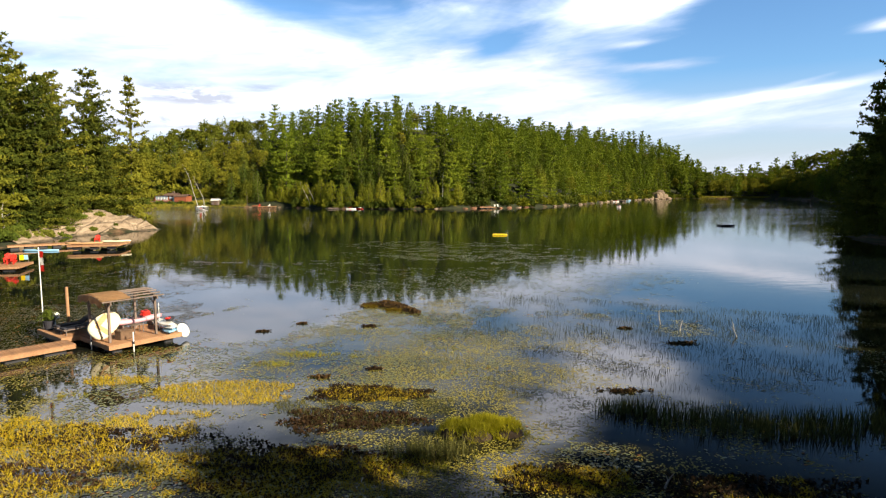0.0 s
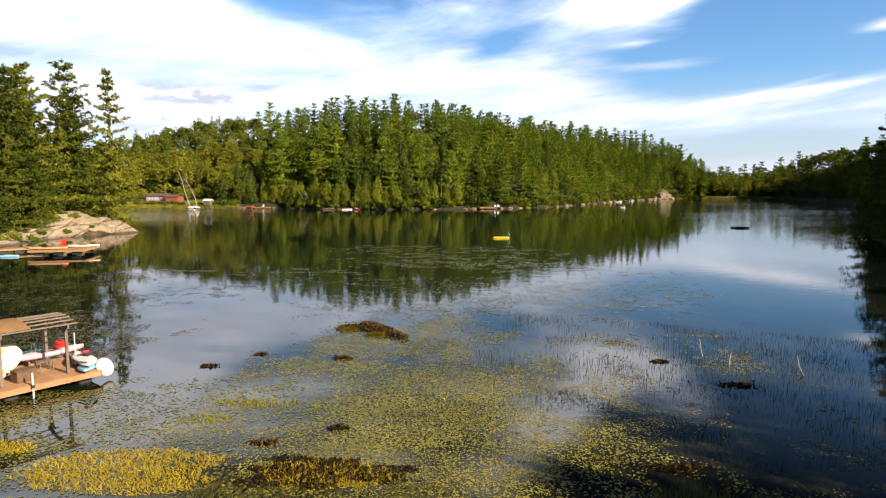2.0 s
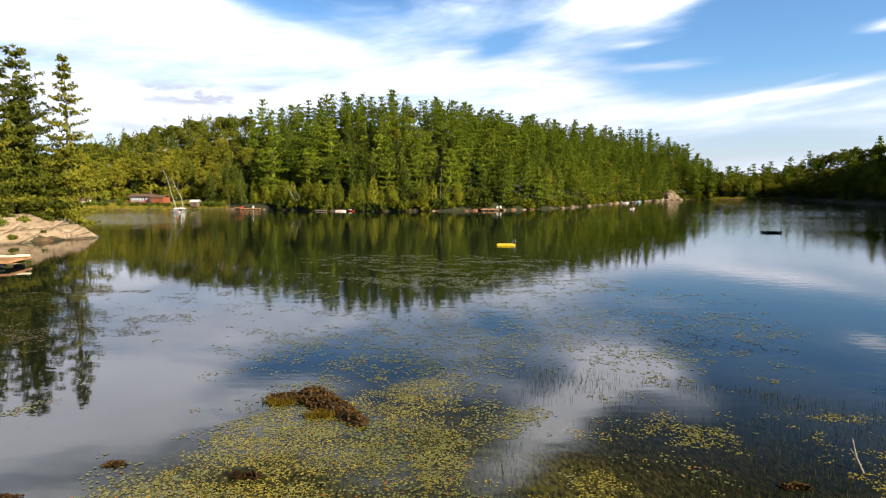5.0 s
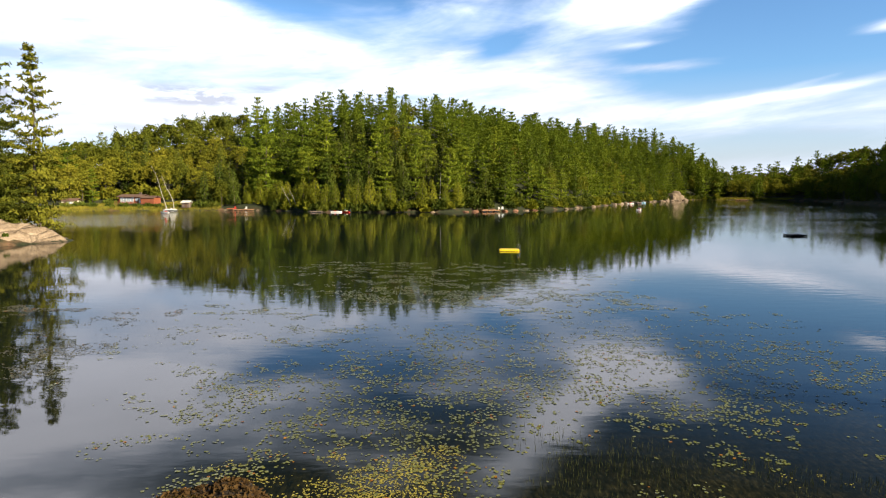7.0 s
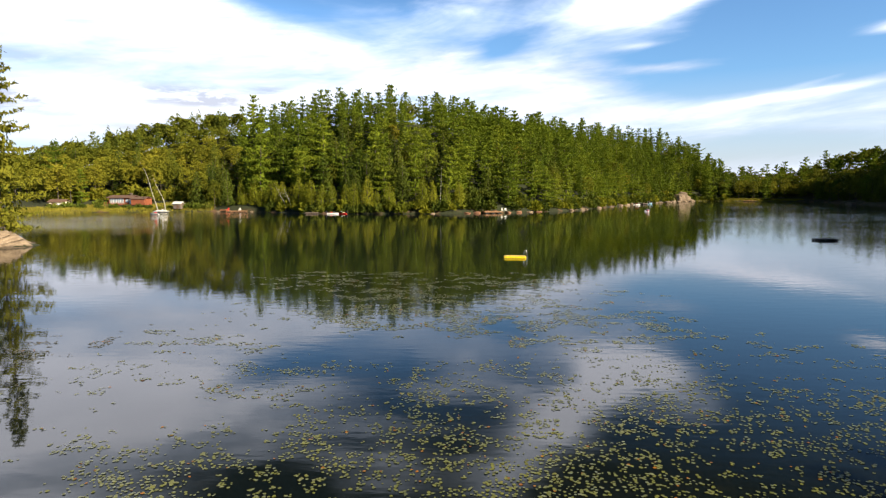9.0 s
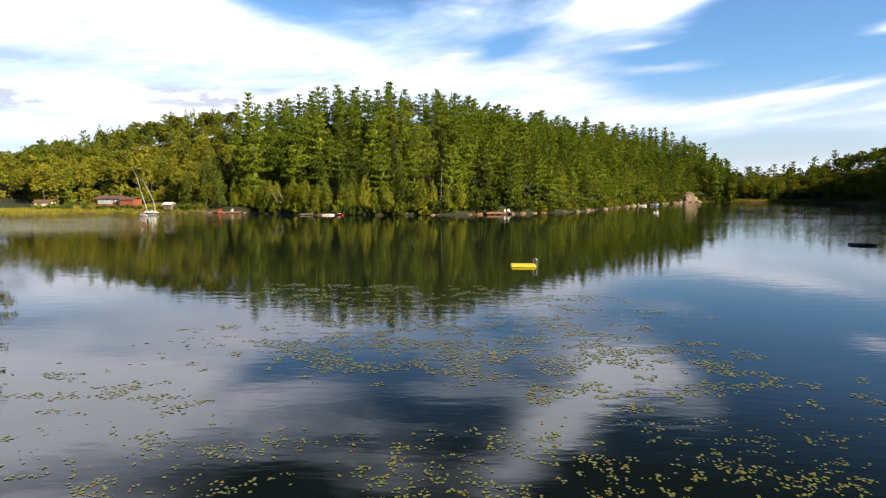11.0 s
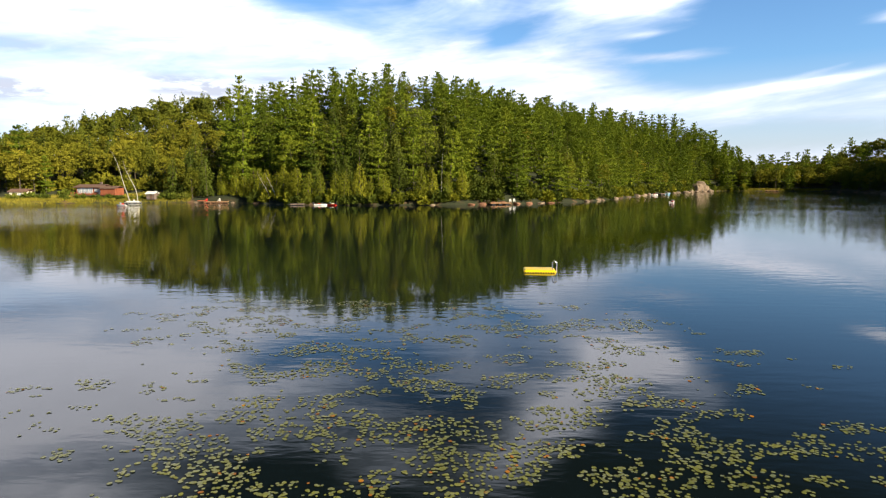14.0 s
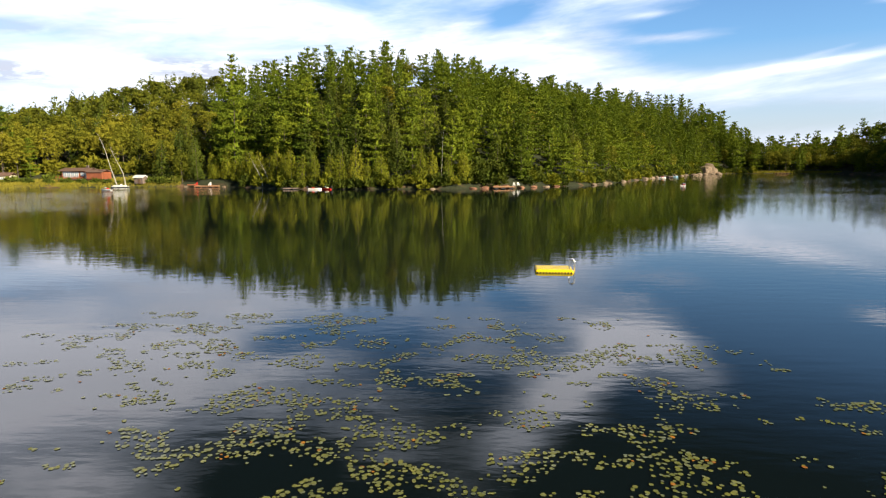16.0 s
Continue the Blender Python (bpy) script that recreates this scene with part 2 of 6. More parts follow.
def water_material():
    """Still dark lake water; weed beds stand close under the surface where the lake is shallow."""
    m, n = material("lake_water")
    posn = n.add("NewGeometry").outputs["Position"]
    sp = n.add("SeparateXYZ", None, Vector=posn)
    gust = n.noise(posn, 0.022, 3.0, 0.6)
    small = n.noise(n.add("Mapping", None, Vector=posn, Scale=(1.3, 3.4, 1.0)).outputs[0], 1.0, 2.0, 0.5)
    swell = n.noise(n.add("Mapping", None, Vector=posn, Scale=(0.42, 1.25, 1.0)).outputs[0], 1.0, 1.0, 0.5)
    wave = n.math("ADD", n.math("MULTIPLY", swell, 0.68), n.math("MULTIPLY", small, 0.32))
    open_water = n.remap(sp.outputs[1], 35.0, 110.0, 0.25, 1.0)
    strength = n.math("MULTIPLY", n.remap(gust, 0.40, 0.68, 0.06, 0.19), open_water)
    west = n.math("MULTIPLY", n.remap(sp.outputs[0], -100.0, -45.0, 1.0, 0.0), n.math("MULTIPLY", n.remap(sp.outputs[1], 135.0, 160.0, 0.0, 2.6), n.remap(sp.outputs[1], 205.0, 235.0, 1.0, 0.15)))
    east = n.math("MULTIPLY", n.remap(sp.outputs[0], 40.0, 110.0, 0.0, 1.0), n.remap(sp.outputs[1], 110.0, 170.0, 0.0, 0.55))
    strength = n.math("ADD", strength, n.math("MULTIPLY", n.math("ADD", west, east), n.remap(n.noise(n.add("Mapping", None, Vector=posn, Scale=(0.015, 0.06, 1.0)).outputs[0], 1.0, 3.0), 0.38, 0.55, 0.25, 1.0)))
    bp = n.add("Bump", None, Strength=strength, Distance=0.10, Height=wave)
    shallow = n.math("MULTIPLY", n.remap(sp.outputs[1], 32.0, 66.0, 1.0, 0.0, smooth=True), n.remap(n.math("SUBTRACT", sp.outputs[1], n.math("MULTIPLY", sp.outputs[0], 0.8)), 36.0, 48.0, 1.0, 0.25, smooth=True))
    weed = n.remap(n.noise(posn, 0.16, 5.0, 0.6, 0.4), 0.40, 0.62)
    hair = n.noise(n.add("Mapping", None, Vector=posn, Scale=(9.0, 3.0, 3.0)).outputs[0], 1.0, 5.0, 0.65)
    col_weed = n.ramp(hair, [(0.35, (0.006, 0.008, 0.005)), (0.52, (0.024, 0.024, 0.012)), (0.72, (0.075, 0.068, 0.032))])
    bed = n.math("ADD", n.math("POWER", n.math("DIVIDE", n.math("SUBTRACT", sp.outputs[0], -4.0), 9.5), 2.0), n.math("POWER", n.math("DIVIDE", n.math("SUBTRACT", sp.outputs[1], 32.0), 11.5), 2.0))
    bed = n.remap(n.math("ADD", bed, n.math("MULTIPLY", n.noise(posn, 0.35, 4.0, 0.6), 1.4)), 1.1, 1.9, 1.0, 0.0)
    col_weed = n.mix(n.math("MULTIPLY", bed, n.remap(hair, 0.38, 0.62)), col_weed, rgb(0.135, 0.125, 0.030))
    col = n.mix(n.math("MULTIPLY", shallow, n.remap(weed, 0.0, 1.0, 0.35, 1.0)), rgb(0.004, 0.0075, 0.008), col_weed)
    p = n.add("BsdfPrincipled", None, Base_Color=col, Roughness=0.025, IOR=1.333, Normal=bp.outputs[0])
    p.inputs["Specular IOR Level"].default_value = 0.46
    n.add("OutputMaterial", None, Surface=p.outputs[0])
    return m


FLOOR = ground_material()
LAWN = foliage("meadow_grass", (0.11, 0.12, 0.015), (0.26, 0.23, 0.03), (0.42, 0.34, 0.07), 0.3)
WATER = water_material()

# ---------------------------------------------------------------- mesh helpers


def soup(name, V, F, mat, smooth=False):
    """A mesh from numpy vertices and equal-sided faces."""
    V, F = np.asarray(V, np.float32), np.asarray(F, np.int32)
    me = bpy.data.meshes.new(name)
    me.vertices.add(len(V))
    me.vertices.foreach_set("co", V.ravel())
    k = F.shape[1]
    me.loops.add(F.size)
    me.loops.foreach_set("vertex_index", F.ravel())
    me.polygons.add(len(F))
    me.polygons.foreach_set("loop_start", np.arange(len(F), dtype=np.int32) * k)
    me.polygons.foreach_set("loop_total", np.full(len(F), k, np.int32))
    if smooth:
        me.polygons.foreach_set("use_smooth", np.ones(len(F), bool))
    me.materials.append(mat)
    me.update(calc_edges=True)
    me.validate()
    return me


def child(name, me, parent, m=None, label=""):
    ob = new(name, me)
    ob.parent = parent
    if m is not None:
        ob.matrix_basis = m
    return tagged(ob, label)


def part(name, bm, mat, parent, label="", m=None, smooth=False):
    """Links a bmesh as one mesh object under a thing or a part."""
    me = bpy.data.meshes.new(name)
    bm.to_mesh(me)
    bm.free()
    me.materials.append(mat)
    if smooth:
        me.polygons.foreach_set("use_smooth", np.ones(len(me.polygons), bool))
    ob = new(name, me)
    if parent is not None:
        ob.parent = parent
    if m is not None:
        ob.matrix_basis = m
    return tagged(ob, label)


def thing(name, m, label, category, group="", kind=""):
    ob = new(name)
    ob.matrix_basis = m
    ob.empty_display_size = 0.2
    return tagged(ob, label, category, group, kind)


def box(sx, sy, sz, at=(0, 0, 0), bevel=0.01, turn=None):
    """A box with softened edges; at is the middle of its base."""
    bm = bmesh.new()
    bmesh.ops.create_cube(bm, size=1.0)
    bmesh.ops.scale(bm, vec=(sx, sy, sz), verts=bm.verts)
    if bevel:
        bmesh.ops.bevel(bm, geom=bm.edges[:], offset=min(bevel, 0.4 * min(sx, sy, sz)), segments=1, affect="EDGES")
    if turn is not None:
        bmesh.ops.transform(bm, matrix=turn, verts=bm.verts)
    bmesh.ops.translate(bm, vec=(at[0], at[1], at[2] + sz / 2), verts=bm.verts)
    return bm


def tube(points, radii, sides=8):
    """A round bar along points, as a bmesh."""
    bm = bmesh.new()
    rings = []
    pts = [Vector(p) for p in points]
    for i, p in enumerate(pts):
        d = (pts[min(i + 1, len(pts) - 1)] - pts[max(i - 1, 0)]).normalized()
        q = d.to_track_quat("Z", "Y")
        rings.append([bm.verts.new(p + q @ Vector((math.cos(2 * math.pi * k / sides) * radii[i], math.sin(2 * math.pi * k / sides) * radii[i], 0))) for k in range(sides)])
    for a, b in zip(rings, rings[1:]):
        for k in range(sides):
            bm.faces.new((a[k], a[(k + 1) % sides], b[(k + 1) % sides], b[k]))
    bm.faces.new(rings[0][::-1])
    bm.faces.new(rings[-1])
    return bm


def join(bms):
    out = bmesh.new()
    for b in bms:
        me = bpy.data.meshes.new("join")
        b.to_mesh(me)
        b.free()
        out.from_mesh(me)
        bpy.data.meshes.remove(me)
    return out


# ---------------------------------------------------------------- lake and land
SHORE = np.array([
    (-20, 8), (-35, 6), (-52, 10), (-60, 24), (-64, 50), (-64, 72), (-63, 88), (-66, 100), (-63, 110), (-58.5, 118), (-64, 124), (-84, 130), (-108, 150),
    (-132, 190), (-146, 222), (-128, 240), (-106, 247), (-94, 247), (-83, 247), (-69, 246), (-44, 230), (-27, 228), (-6, 228), (6, 232), (17, 236),
    (39, 254), (57, 285), (80, 330), (104, 368), (128, 400), (150, 424), (168, 424), (198, 413), (204, 380), (194, 340), (178, 270), (152, 205),
    (118, 150), (84, 116), (66, 106), (61, 97), (64, 82), (66, 60), (52, 40), (36, 24), (26, 14), (14, 9), (0, 7)], float)


def lake_distance(X, Y):
    """Metres from the shore: positive on land, negative on the lake."""
    A, B = SHORE, np.roll(SHORE, -1, axis=0)
    best, inside = np.full(X.shape, 1e9), np.zeros(X.shape, bool)
    for (ax, ay), (bx, by) in zip(A, B):
        dx, dy = bx - ax, by - ay
        t = np.clip(((X - ax) * dx + (Y - ay) * dy) / (dx * dx + dy * dy), 0, 1)
        best = np.minimum(best, np.hypot(X - ax - t * dx, Y - ay - t * dy))
        cross = ((ay > Y) != (by > Y)) & (X < dx * (Y - ay) / (dy if abs(dy) > 1e-9 else 1e-9) + ax)
        inside ^= cross
    return np.where(inside, -best, best)


# height of the wooded ridge by bearing (x over y seen from the landing)
# the last two rows, out of view, are raised to shade the east shore
RIDGE = np.array([(-1.2, 5), (-0.80, 8), (-0.70, 10), (-0.62, 14), (-0.55, 18.5), (-0.45, 28), (-0.36, 31.5), (-0.30, 31), (-0.24, 34), (-0.15, 35), (-0.07, 34), (0.0, 33), (0.08, 33.5),
                  (0.15, 35), (0.23, 37), (0.29, 35), (0.345, 28), (0.39, 13), (0.43, 5), (0.50, 7), (0.54, 13), (0.59, 20), (0.66, 25), (0.75, 31), (0.9, 55), (3.0, 60)])


def land_height(X, Y):
    X, Y = np.asarray(X, float), np.asarray(Y, float)
    d = lake_distance(X, Y)
    ahead = np.maximum(Y - 14.0, 1.0)
    ridge = np.interp(X / ahead, RIDGE[:, 0], RIDGE[:, 1])
    far = np.clip((Y - 150) / 50, 0, 1)
    east = np.clip((X - 40) / 40, 0, 1)
    ridge = ridge * far + (1 - far) * (5.0 + 20.0 * east)
    steep = np.interp(X / ahead, [-0.42, -0.32, 0.33, 0.40], [0.0, 1.0, 1.0, 0.0]) * far
    s = np.clip(d / (88.0 - 24.0 * steep), 0, 1)
    k = 0.45 + 0.27 * steep
    rise = ridge * (s * s * (3 - 2 * s) * (1 - k) + s * k)
    lump = 0.5 * np.sin(X * 0.21 + 1.0) * np.sin(Y * 0.17) + 0.3 * np.sin(X * 0.53) * np.sin(Y * 0.61 + 2.0)
    bank = 0.75 * np.clip(d / 1.6, 0, 1) + lump * np.clip(d / 12, 0, 1)
    # bare rock spit on the west side
    spit = 2.6 * np.exp(-(((X + 70.0) / 9.5) ** 2 + ((Y - 113.0) / 11.0) ** 2))
    bed = -np.clip(-d * 0.12, 0.25, 2.5)
    return np.where(d > 0, rise + bank + spit * np.clip(d / 4.5, 0, 1), bed)


def axis(lo, hi, step):
    fine = list(np.arange(lo, hi + 0.1, step))
    out = [3000, 1600, 850, 420, 200, 90, 35]
    return np.array([lo - o for o in out] + fine + [hi + o for o in out[::-1]])


def build_ground():
    xs, ys = axis(-190, 290, 3.0), axis(-60, 560, 3.0)
    X, Y = np.meshgrid(xs, ys)
    Z = land_height(X, Y)
    V = np.stack([X, Y, Z], -1).reshape(-1, 3)
    nx, ny = len(xs), len(ys)
    i = (np.arange(ny - 1)[:, None] * nx + np.arange(nx - 1)[None, :]).ravel()
    F = np.stack([i, i + 1, i + nx + 1, i + nx], -1)
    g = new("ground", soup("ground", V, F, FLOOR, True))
    tagged(g, "wooded lake shore of leaf litter and low growth", "ground", kind="structure")


build_ground()
bm = bmesh.new()
bmesh.ops.create_grid(bm, x_segments=1, y_segments=1, size=0.5, matrix=Matrix.Translation((30, 190, 0)) @ Matrix.Diagonal((380, 520, 1, 1)))
lake = part("water", bm, WATER, None)
tagged(lake, "dark calm lake water with weed beds in the shallows", "lake", kind="structure")


# ---------------------------------------------------------------- trees


def blades(P, D, L, Wd, rng, flat=None, face=None, loose=0.4):
    """Narrow leaf triangles at P along D; flat: how far they may tip out of the level; face: the side they turn to the light."""
    up = rng.normal(size=D.shape)
    if face is not None:
        face = face / (np.linalg.norm(face, axis=1, keepdims=True) + 1e-9)
        D = D - face * (D * face).sum(1, keepdims=True) * 0.85
        up = face + up * loose
    D = D / (np.linalg.norm(D, axis=1, keepdims=True) + 1e-9)
    S = np.cross(D, up if flat is None else np.array([0, 0, 1.0]) + up * flat)
    S /= np.linalg.norm(S, axis=1, keepdims=True) + 1e-9
    L, Wd = np.asarray(L).reshape(-1, 1), np.asarray(Wd).reshape(-1, 1)
    V = np.stack([P - S * Wd, P + D * L, P + S * Wd], 1).reshape(-1, 3)
    return V, np.arange(len(V)).reshape(-1, 3)


def trunk_mesh(rng, h, r, mat, limbs=10, spread=2.0, low=0.25, lean=0.0, sides=7):
    bend = rng.uniform(-0.4, 0.4, 2)
    pts = [(bend[0] * math.sin(k * 0.9) + lean * (k / 7) ** 1.3, bend[1] * math.sin(k * 0.7), h * k / 7 - (0.8 if k == 0 else 0)) for k in range(8)]
    bms = [tube(pts, [r * (1.25 if k == 0 else (1 - k / 7.6)) for k in range(8)], sides)]
    for _ in range(limbs):
        f = rng.uniform(low, 0.9)
        k = f * 7
        a, b = pts[int(k)], pts[min(int(k) + 1, 7)]
        q = k - int(k)
        p0 = Vector(a).lerp(Vector(b), q)
        an = rng.uniform(0, 2 * math.pi)
        ln = spread * (1.1 - f) * rng.uniform(0.6, 1.1)
        p1 = p0 + Vector((math.cos(an) * ln, math.sin(an) * ln, ln * rng.uniform(0.05, 0.5)))
        mid = p0.lerp(p1, 0.5) + Vector((0, 0, -0.05 * ln))
        bms.append(tube([p0, mid, p1], [r * 0.3 * (1.1 - f), r * 0.2 * (1.1 - f), r * 0.06], 4))
    bm = join(bms)
    me = bpy.data.meshes.new("trunk")
    bm.to_mesh(me)
    bm.free()
    me.materials.append(mat)
    return me


def puffs(C, R, per, blade, rng, flat, up, lift=0.3, wide=0.3):
    """Tufts of needles or leaves: blades over flattened little domes at C, turned outwards."""
    n = len(C)
    d = rng.normal(size=(n, per, 3))
    d /= np.linalg.norm(d, axis=2, keepdims=True)
    d[:, :, 2] = np.abs(d[:, :, 2]) * 1.25 - 0.32
    P = (C[:, None, :] + d * R[:, None, None] * np.stack([np.ones(n), np.ones(n), flat], -1)[:, None, :] * rng.uniform(0.45, 1.05, (n, per, 1))).reshape(-1, 3)
    N = (d + np.array([0, 0, lift])).reshape(-1, 3)
    D = rng.normal(0, 0.7, P.shape) + d.reshape(-1, 3) * 0.7
    D[:, 2] += np.repeat(up, per)
    L = blade * rng.uniform(0.65, 1.3, len(P))
    return P, D, L, L * wide, N


def pine_crown(rng, h, r, low, levels, per, tufts, blades_each, blade, mat, gap=0.1, taper=0.75, belly=0.2, inner=140, wide=0.3):
    """Tiers of level boughs that carry flat plumes of needles, with shaded gaps between the tiers."""
    C, R = [], []
    ragged = rng.uniform(0.75, 1.15, 12)
    for i in range(levels):
        f = 1 - (1 - min(max((i + rng.uniform(-0.2, 0.2)) / levels, 0.0), 0.98)) ** 1.25
        z = low + (h - low) * f
        prof = min(1.0, 0.62 + 0.38 * f / belly) * max(0.0, 1 - max(0.0, f - belly) / (1.02 - belly)) ** taper
        first = rng.uniform(0, 2 * math.pi)
        count = max(3, int(round(per * (0.55 + 0.45 * prof))))
        for b in range(count):
            if rng.random() < gap and f < 0.85:
                continue
            an = first + 2 * math.pi * b / count + rng.uniform(-0.35, 0.35)
            ln = r * prof * rng.uniform(0.68, 1.12) * ragged[int(an / (2 * math.pi) * 12) % 12] + 0.15
            rise = -0.12 + 0.85 * f * f + rng.uniform(-0.08, 0.08)
            n = max(2, int(round(tufts * (0.35 + 0.75 * prof))))
            q = 0.22 + 0.78 * (np.arange(n) + rng.uniform(0.2, 0.8, n)) / n
            w = rng.uniform(-1, 1, n) * 0.40 * np.sin(np.clip(q, 0, 1) * math.pi * 0.82) * ln
            x, y = math.cos(an), math.sin(an)
            zz = z + rng.uniform(-0.42, 0.42) * (h - low) / levels * (1 - f) + rise * q * ln + 0.13 * ln * q ** 3 - 0.10 * np.abs(w)
            C.append(np.column_stack([x * q * ln - y * w, y * q * ln + x * w, zz]))
            R.append((0.15 * ln + 0.022 * r * (1 - f) + 0.12) * rng.uniform(0.7, 1.25, n) * (1.15 - 0.45 * q) * (1.05 - 0.3 * f))
    # leader: a short bushy spire
    n = 7
    f = np.linspace(0.90, 0.995, n)
    C.append(np.column_stack([rng.normal(0, 0.05, n) * r, rng.normal(0, 0.05, n) * r, low + (h - low) * f]))
    R.append(r * 0.15 * (1.25 - (f - 0.90) / 0.10) + 0.10)
    C, R = np.concatenate(C), np.concatenate(R)
    T = np.clip((C[:, 2] - low) / (h - low), 0, 1)
    P, D, L, Wd, N = puffs(C, R, blades_each, blade, rng, 0.24 + 0.42 * T ** 3, 0.06 + 0.55 * T ** 2, 0.35, wide)
    # larger needle blades filling the crown's core, added to block light and sky
    f = 1 - np.sqrt(rng.uniform(0.01, 1, inner))
    an = rng.uniform(0, 2 * math.pi, inner)
    rad = r * (1 - f) ** 0.9 * 0.42 * np.sqrt(rng.uniform(0.02, 1, inner))
    p = np.column_stack([np.cos(an) * rad, np.sin(an) * rad, low + (h - low) * f * 0.95])
    l = blade * 1.7 * rng.uniform(0.7, 1.2, inner)
    P, L, Wd = np.concatenate([P, p]), np.concatenate([L, l]), np.concatenate([Wd, l * 0.4])
    D = np.concatenate([D, rng.normal(0, 1, (inner, 3))])
    N = np.concatenate([N, np.column_stack([np.cos(an), np.sin(an), np.full(inner, 0.2)])])
    V, F = blades(P, D, L, Wd, rng, None, N, 0.45)
    return soup("crown", V, F, mat)


def cone_crown(rng, h, r, low, count, blade, mat, power=0.8, rough=0.22, droop=0.0):
    """Dense narrow crowns: cedar and hemlock."""
    f = 1 - np.sqrt(rng.uniform(0, 1, count))
    f = np.clip(f + rng.normal(0, 0.02, count), 0, 0.99)
    an = rng.uniform(0, 2 * math.pi, count)
    lobes = 1 + rough * np.sin(an * 3 + f * 9 + rng.uniform(0, 6)) * 0.5 + rough * np.sin(an * 7 - f * 23) * 0.4
    prof = (1 - f) ** power * np.minimum(1, 0.6 + f * 4) + 0.03
    rad = r * prof * lobes * rng.uniform(0.72, 1.06, count)
    P = np.stack([np.cos(an) * rad, np.sin(an) * rad, low + (h - low) * f], -1)
    D = np.stack([np.cos(an) * 0.7, np.sin(an) * 0.7, np.full(count, 0.55 - droop)], -1) + rng.normal(0, 0.4, (count, 3))
    L = blade * rng.uniform(0.7, 1.3, count)
    N = np.stack([np.cos(an), np.sin(an), np.full(count, 0.45)], -1)
    V, F = blades(P, D, L, L * 0.28, rng, None, N, 0.45)
    return soup("crown", V, F, mat)


def leaf_crown(rng, h, r, low, clumps, count, leaf, mat):
    """Broadleaf crown: leaf clumps spread over an uneven dome, dense inside."""
    k = np.arange(clumps) + 0.5
    el = np.arcsin(np.clip(1 - 1.55 * k / clumps, -0.6, 1))
    an = k * 2.39996 + rng.uniform(-0.3, 0.3, clumps)
    mid, half = low + (h - low) * 0.50, (h - low) * 0.42
    bulge = rng.uniform(0.70, 1.08, clumps)
    C = np.column_stack([np.cos(an) * np.cos(el) * r * 0.80 * bulge, np.sin(an) * np.cos(el) * r * 0.80 * bulge, mid + np.sin(el) * half * bulge])
    R = r * rng.uniform(0.22, 0.40, clumps)
    P, D, L, Wd, N = puffs(C, R, max(6, count // clumps), leaf, rng, np.full(clumps, 0.75), np.full(clumps, 0.15), 0.25, 0.42)
    V, F = blades(P, D, L, Wd, rng, None, N, 0.5)
    return soup("crown", V, F, mat)


def tree_kind(count, maker):
    return [maker(np.random.default_rng(100 + 7 * k)) for k in range(count)]


def far_pine(rng):
    h = rng.uniform(20, 25)
    return h, trunk_mesh(rng, h * 0.95, 0.30, BARK, 6, 3.0), pine_crown(rng, h, rng.uniform(5.6, 7.4), h * rng.uniform(0.03, 0.10), 9, 7, 6, 9, 0.74, PINE, 0.06, rng.uniform(0.42, 0.66), rng.uniform(0.12, 0.34), 130)


def back_pine(rng):
    h = rng.uniform(20, 25)
    return h, None, pine_crown(rng, h, rng.uniform(5.6, 7.2), h * 0.06, 8, 6, 4, 6, 1.05, PINE, 0.03, rng.uniform(0.38, 0.58), rng.uniform(0.2, 0.4), 70)


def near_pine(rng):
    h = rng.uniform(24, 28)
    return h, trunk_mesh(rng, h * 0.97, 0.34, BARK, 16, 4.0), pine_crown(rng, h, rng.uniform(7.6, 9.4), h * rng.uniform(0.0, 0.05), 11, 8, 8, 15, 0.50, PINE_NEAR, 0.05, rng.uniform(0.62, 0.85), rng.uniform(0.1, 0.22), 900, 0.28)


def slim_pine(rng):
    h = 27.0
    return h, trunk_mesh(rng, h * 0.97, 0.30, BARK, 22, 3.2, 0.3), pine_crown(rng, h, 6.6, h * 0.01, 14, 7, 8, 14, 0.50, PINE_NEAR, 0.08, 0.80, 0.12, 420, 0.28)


def far_cedar(rng):
    h = rng.uniform(8, 11)
    return h, trunk_mesh(rng, h * 0.9, 0.18, BARK, 2, 0.6), cone_crown(rng, h, rng.uniform(2.4, 3.2), 0.0, 1500, 0.45, CEDAR, 0.52, 0.30)


def far_hemlock(rng):
    h = rng.uniform(15, 20)
    return h, trunk_mesh(rng, h * 0.95, 0.25, BARK, 4, 1.5), cone_crown(rng, h, rng.uniform(3.4, 4.6), 0.6, 1400, 0.76, HEMLOCK, 0.62, 0.5, 0.55)


def far_leaf(rng):
    h = rng.uniform(14, 17)
    return h, trunk_mesh(rng, h * 0.8, 0.22, BARK, 8, 3.0), leaf_crown(rng, h, rng.uniform(4.0, 5.4), h * 0.12, 42, 1400, 0.58, LEAF)


def back_hemlock(rng):
    h = rng.uniform(15, 20)
    return h, None, cone_crown(rng, h, rng.uniform(3.4, 4.4), h * 0.2, 560, 1.15, HEMLOCK, 0.62, 0.5, 0.5)


def back_leaf(rng):
    h = rng.uniform(14, 17)
    return h, None, leaf_crown(rng, h, rng.uniform(4.4, 5.6), h * 0.3, 30, 630, 0.92, LEAF)


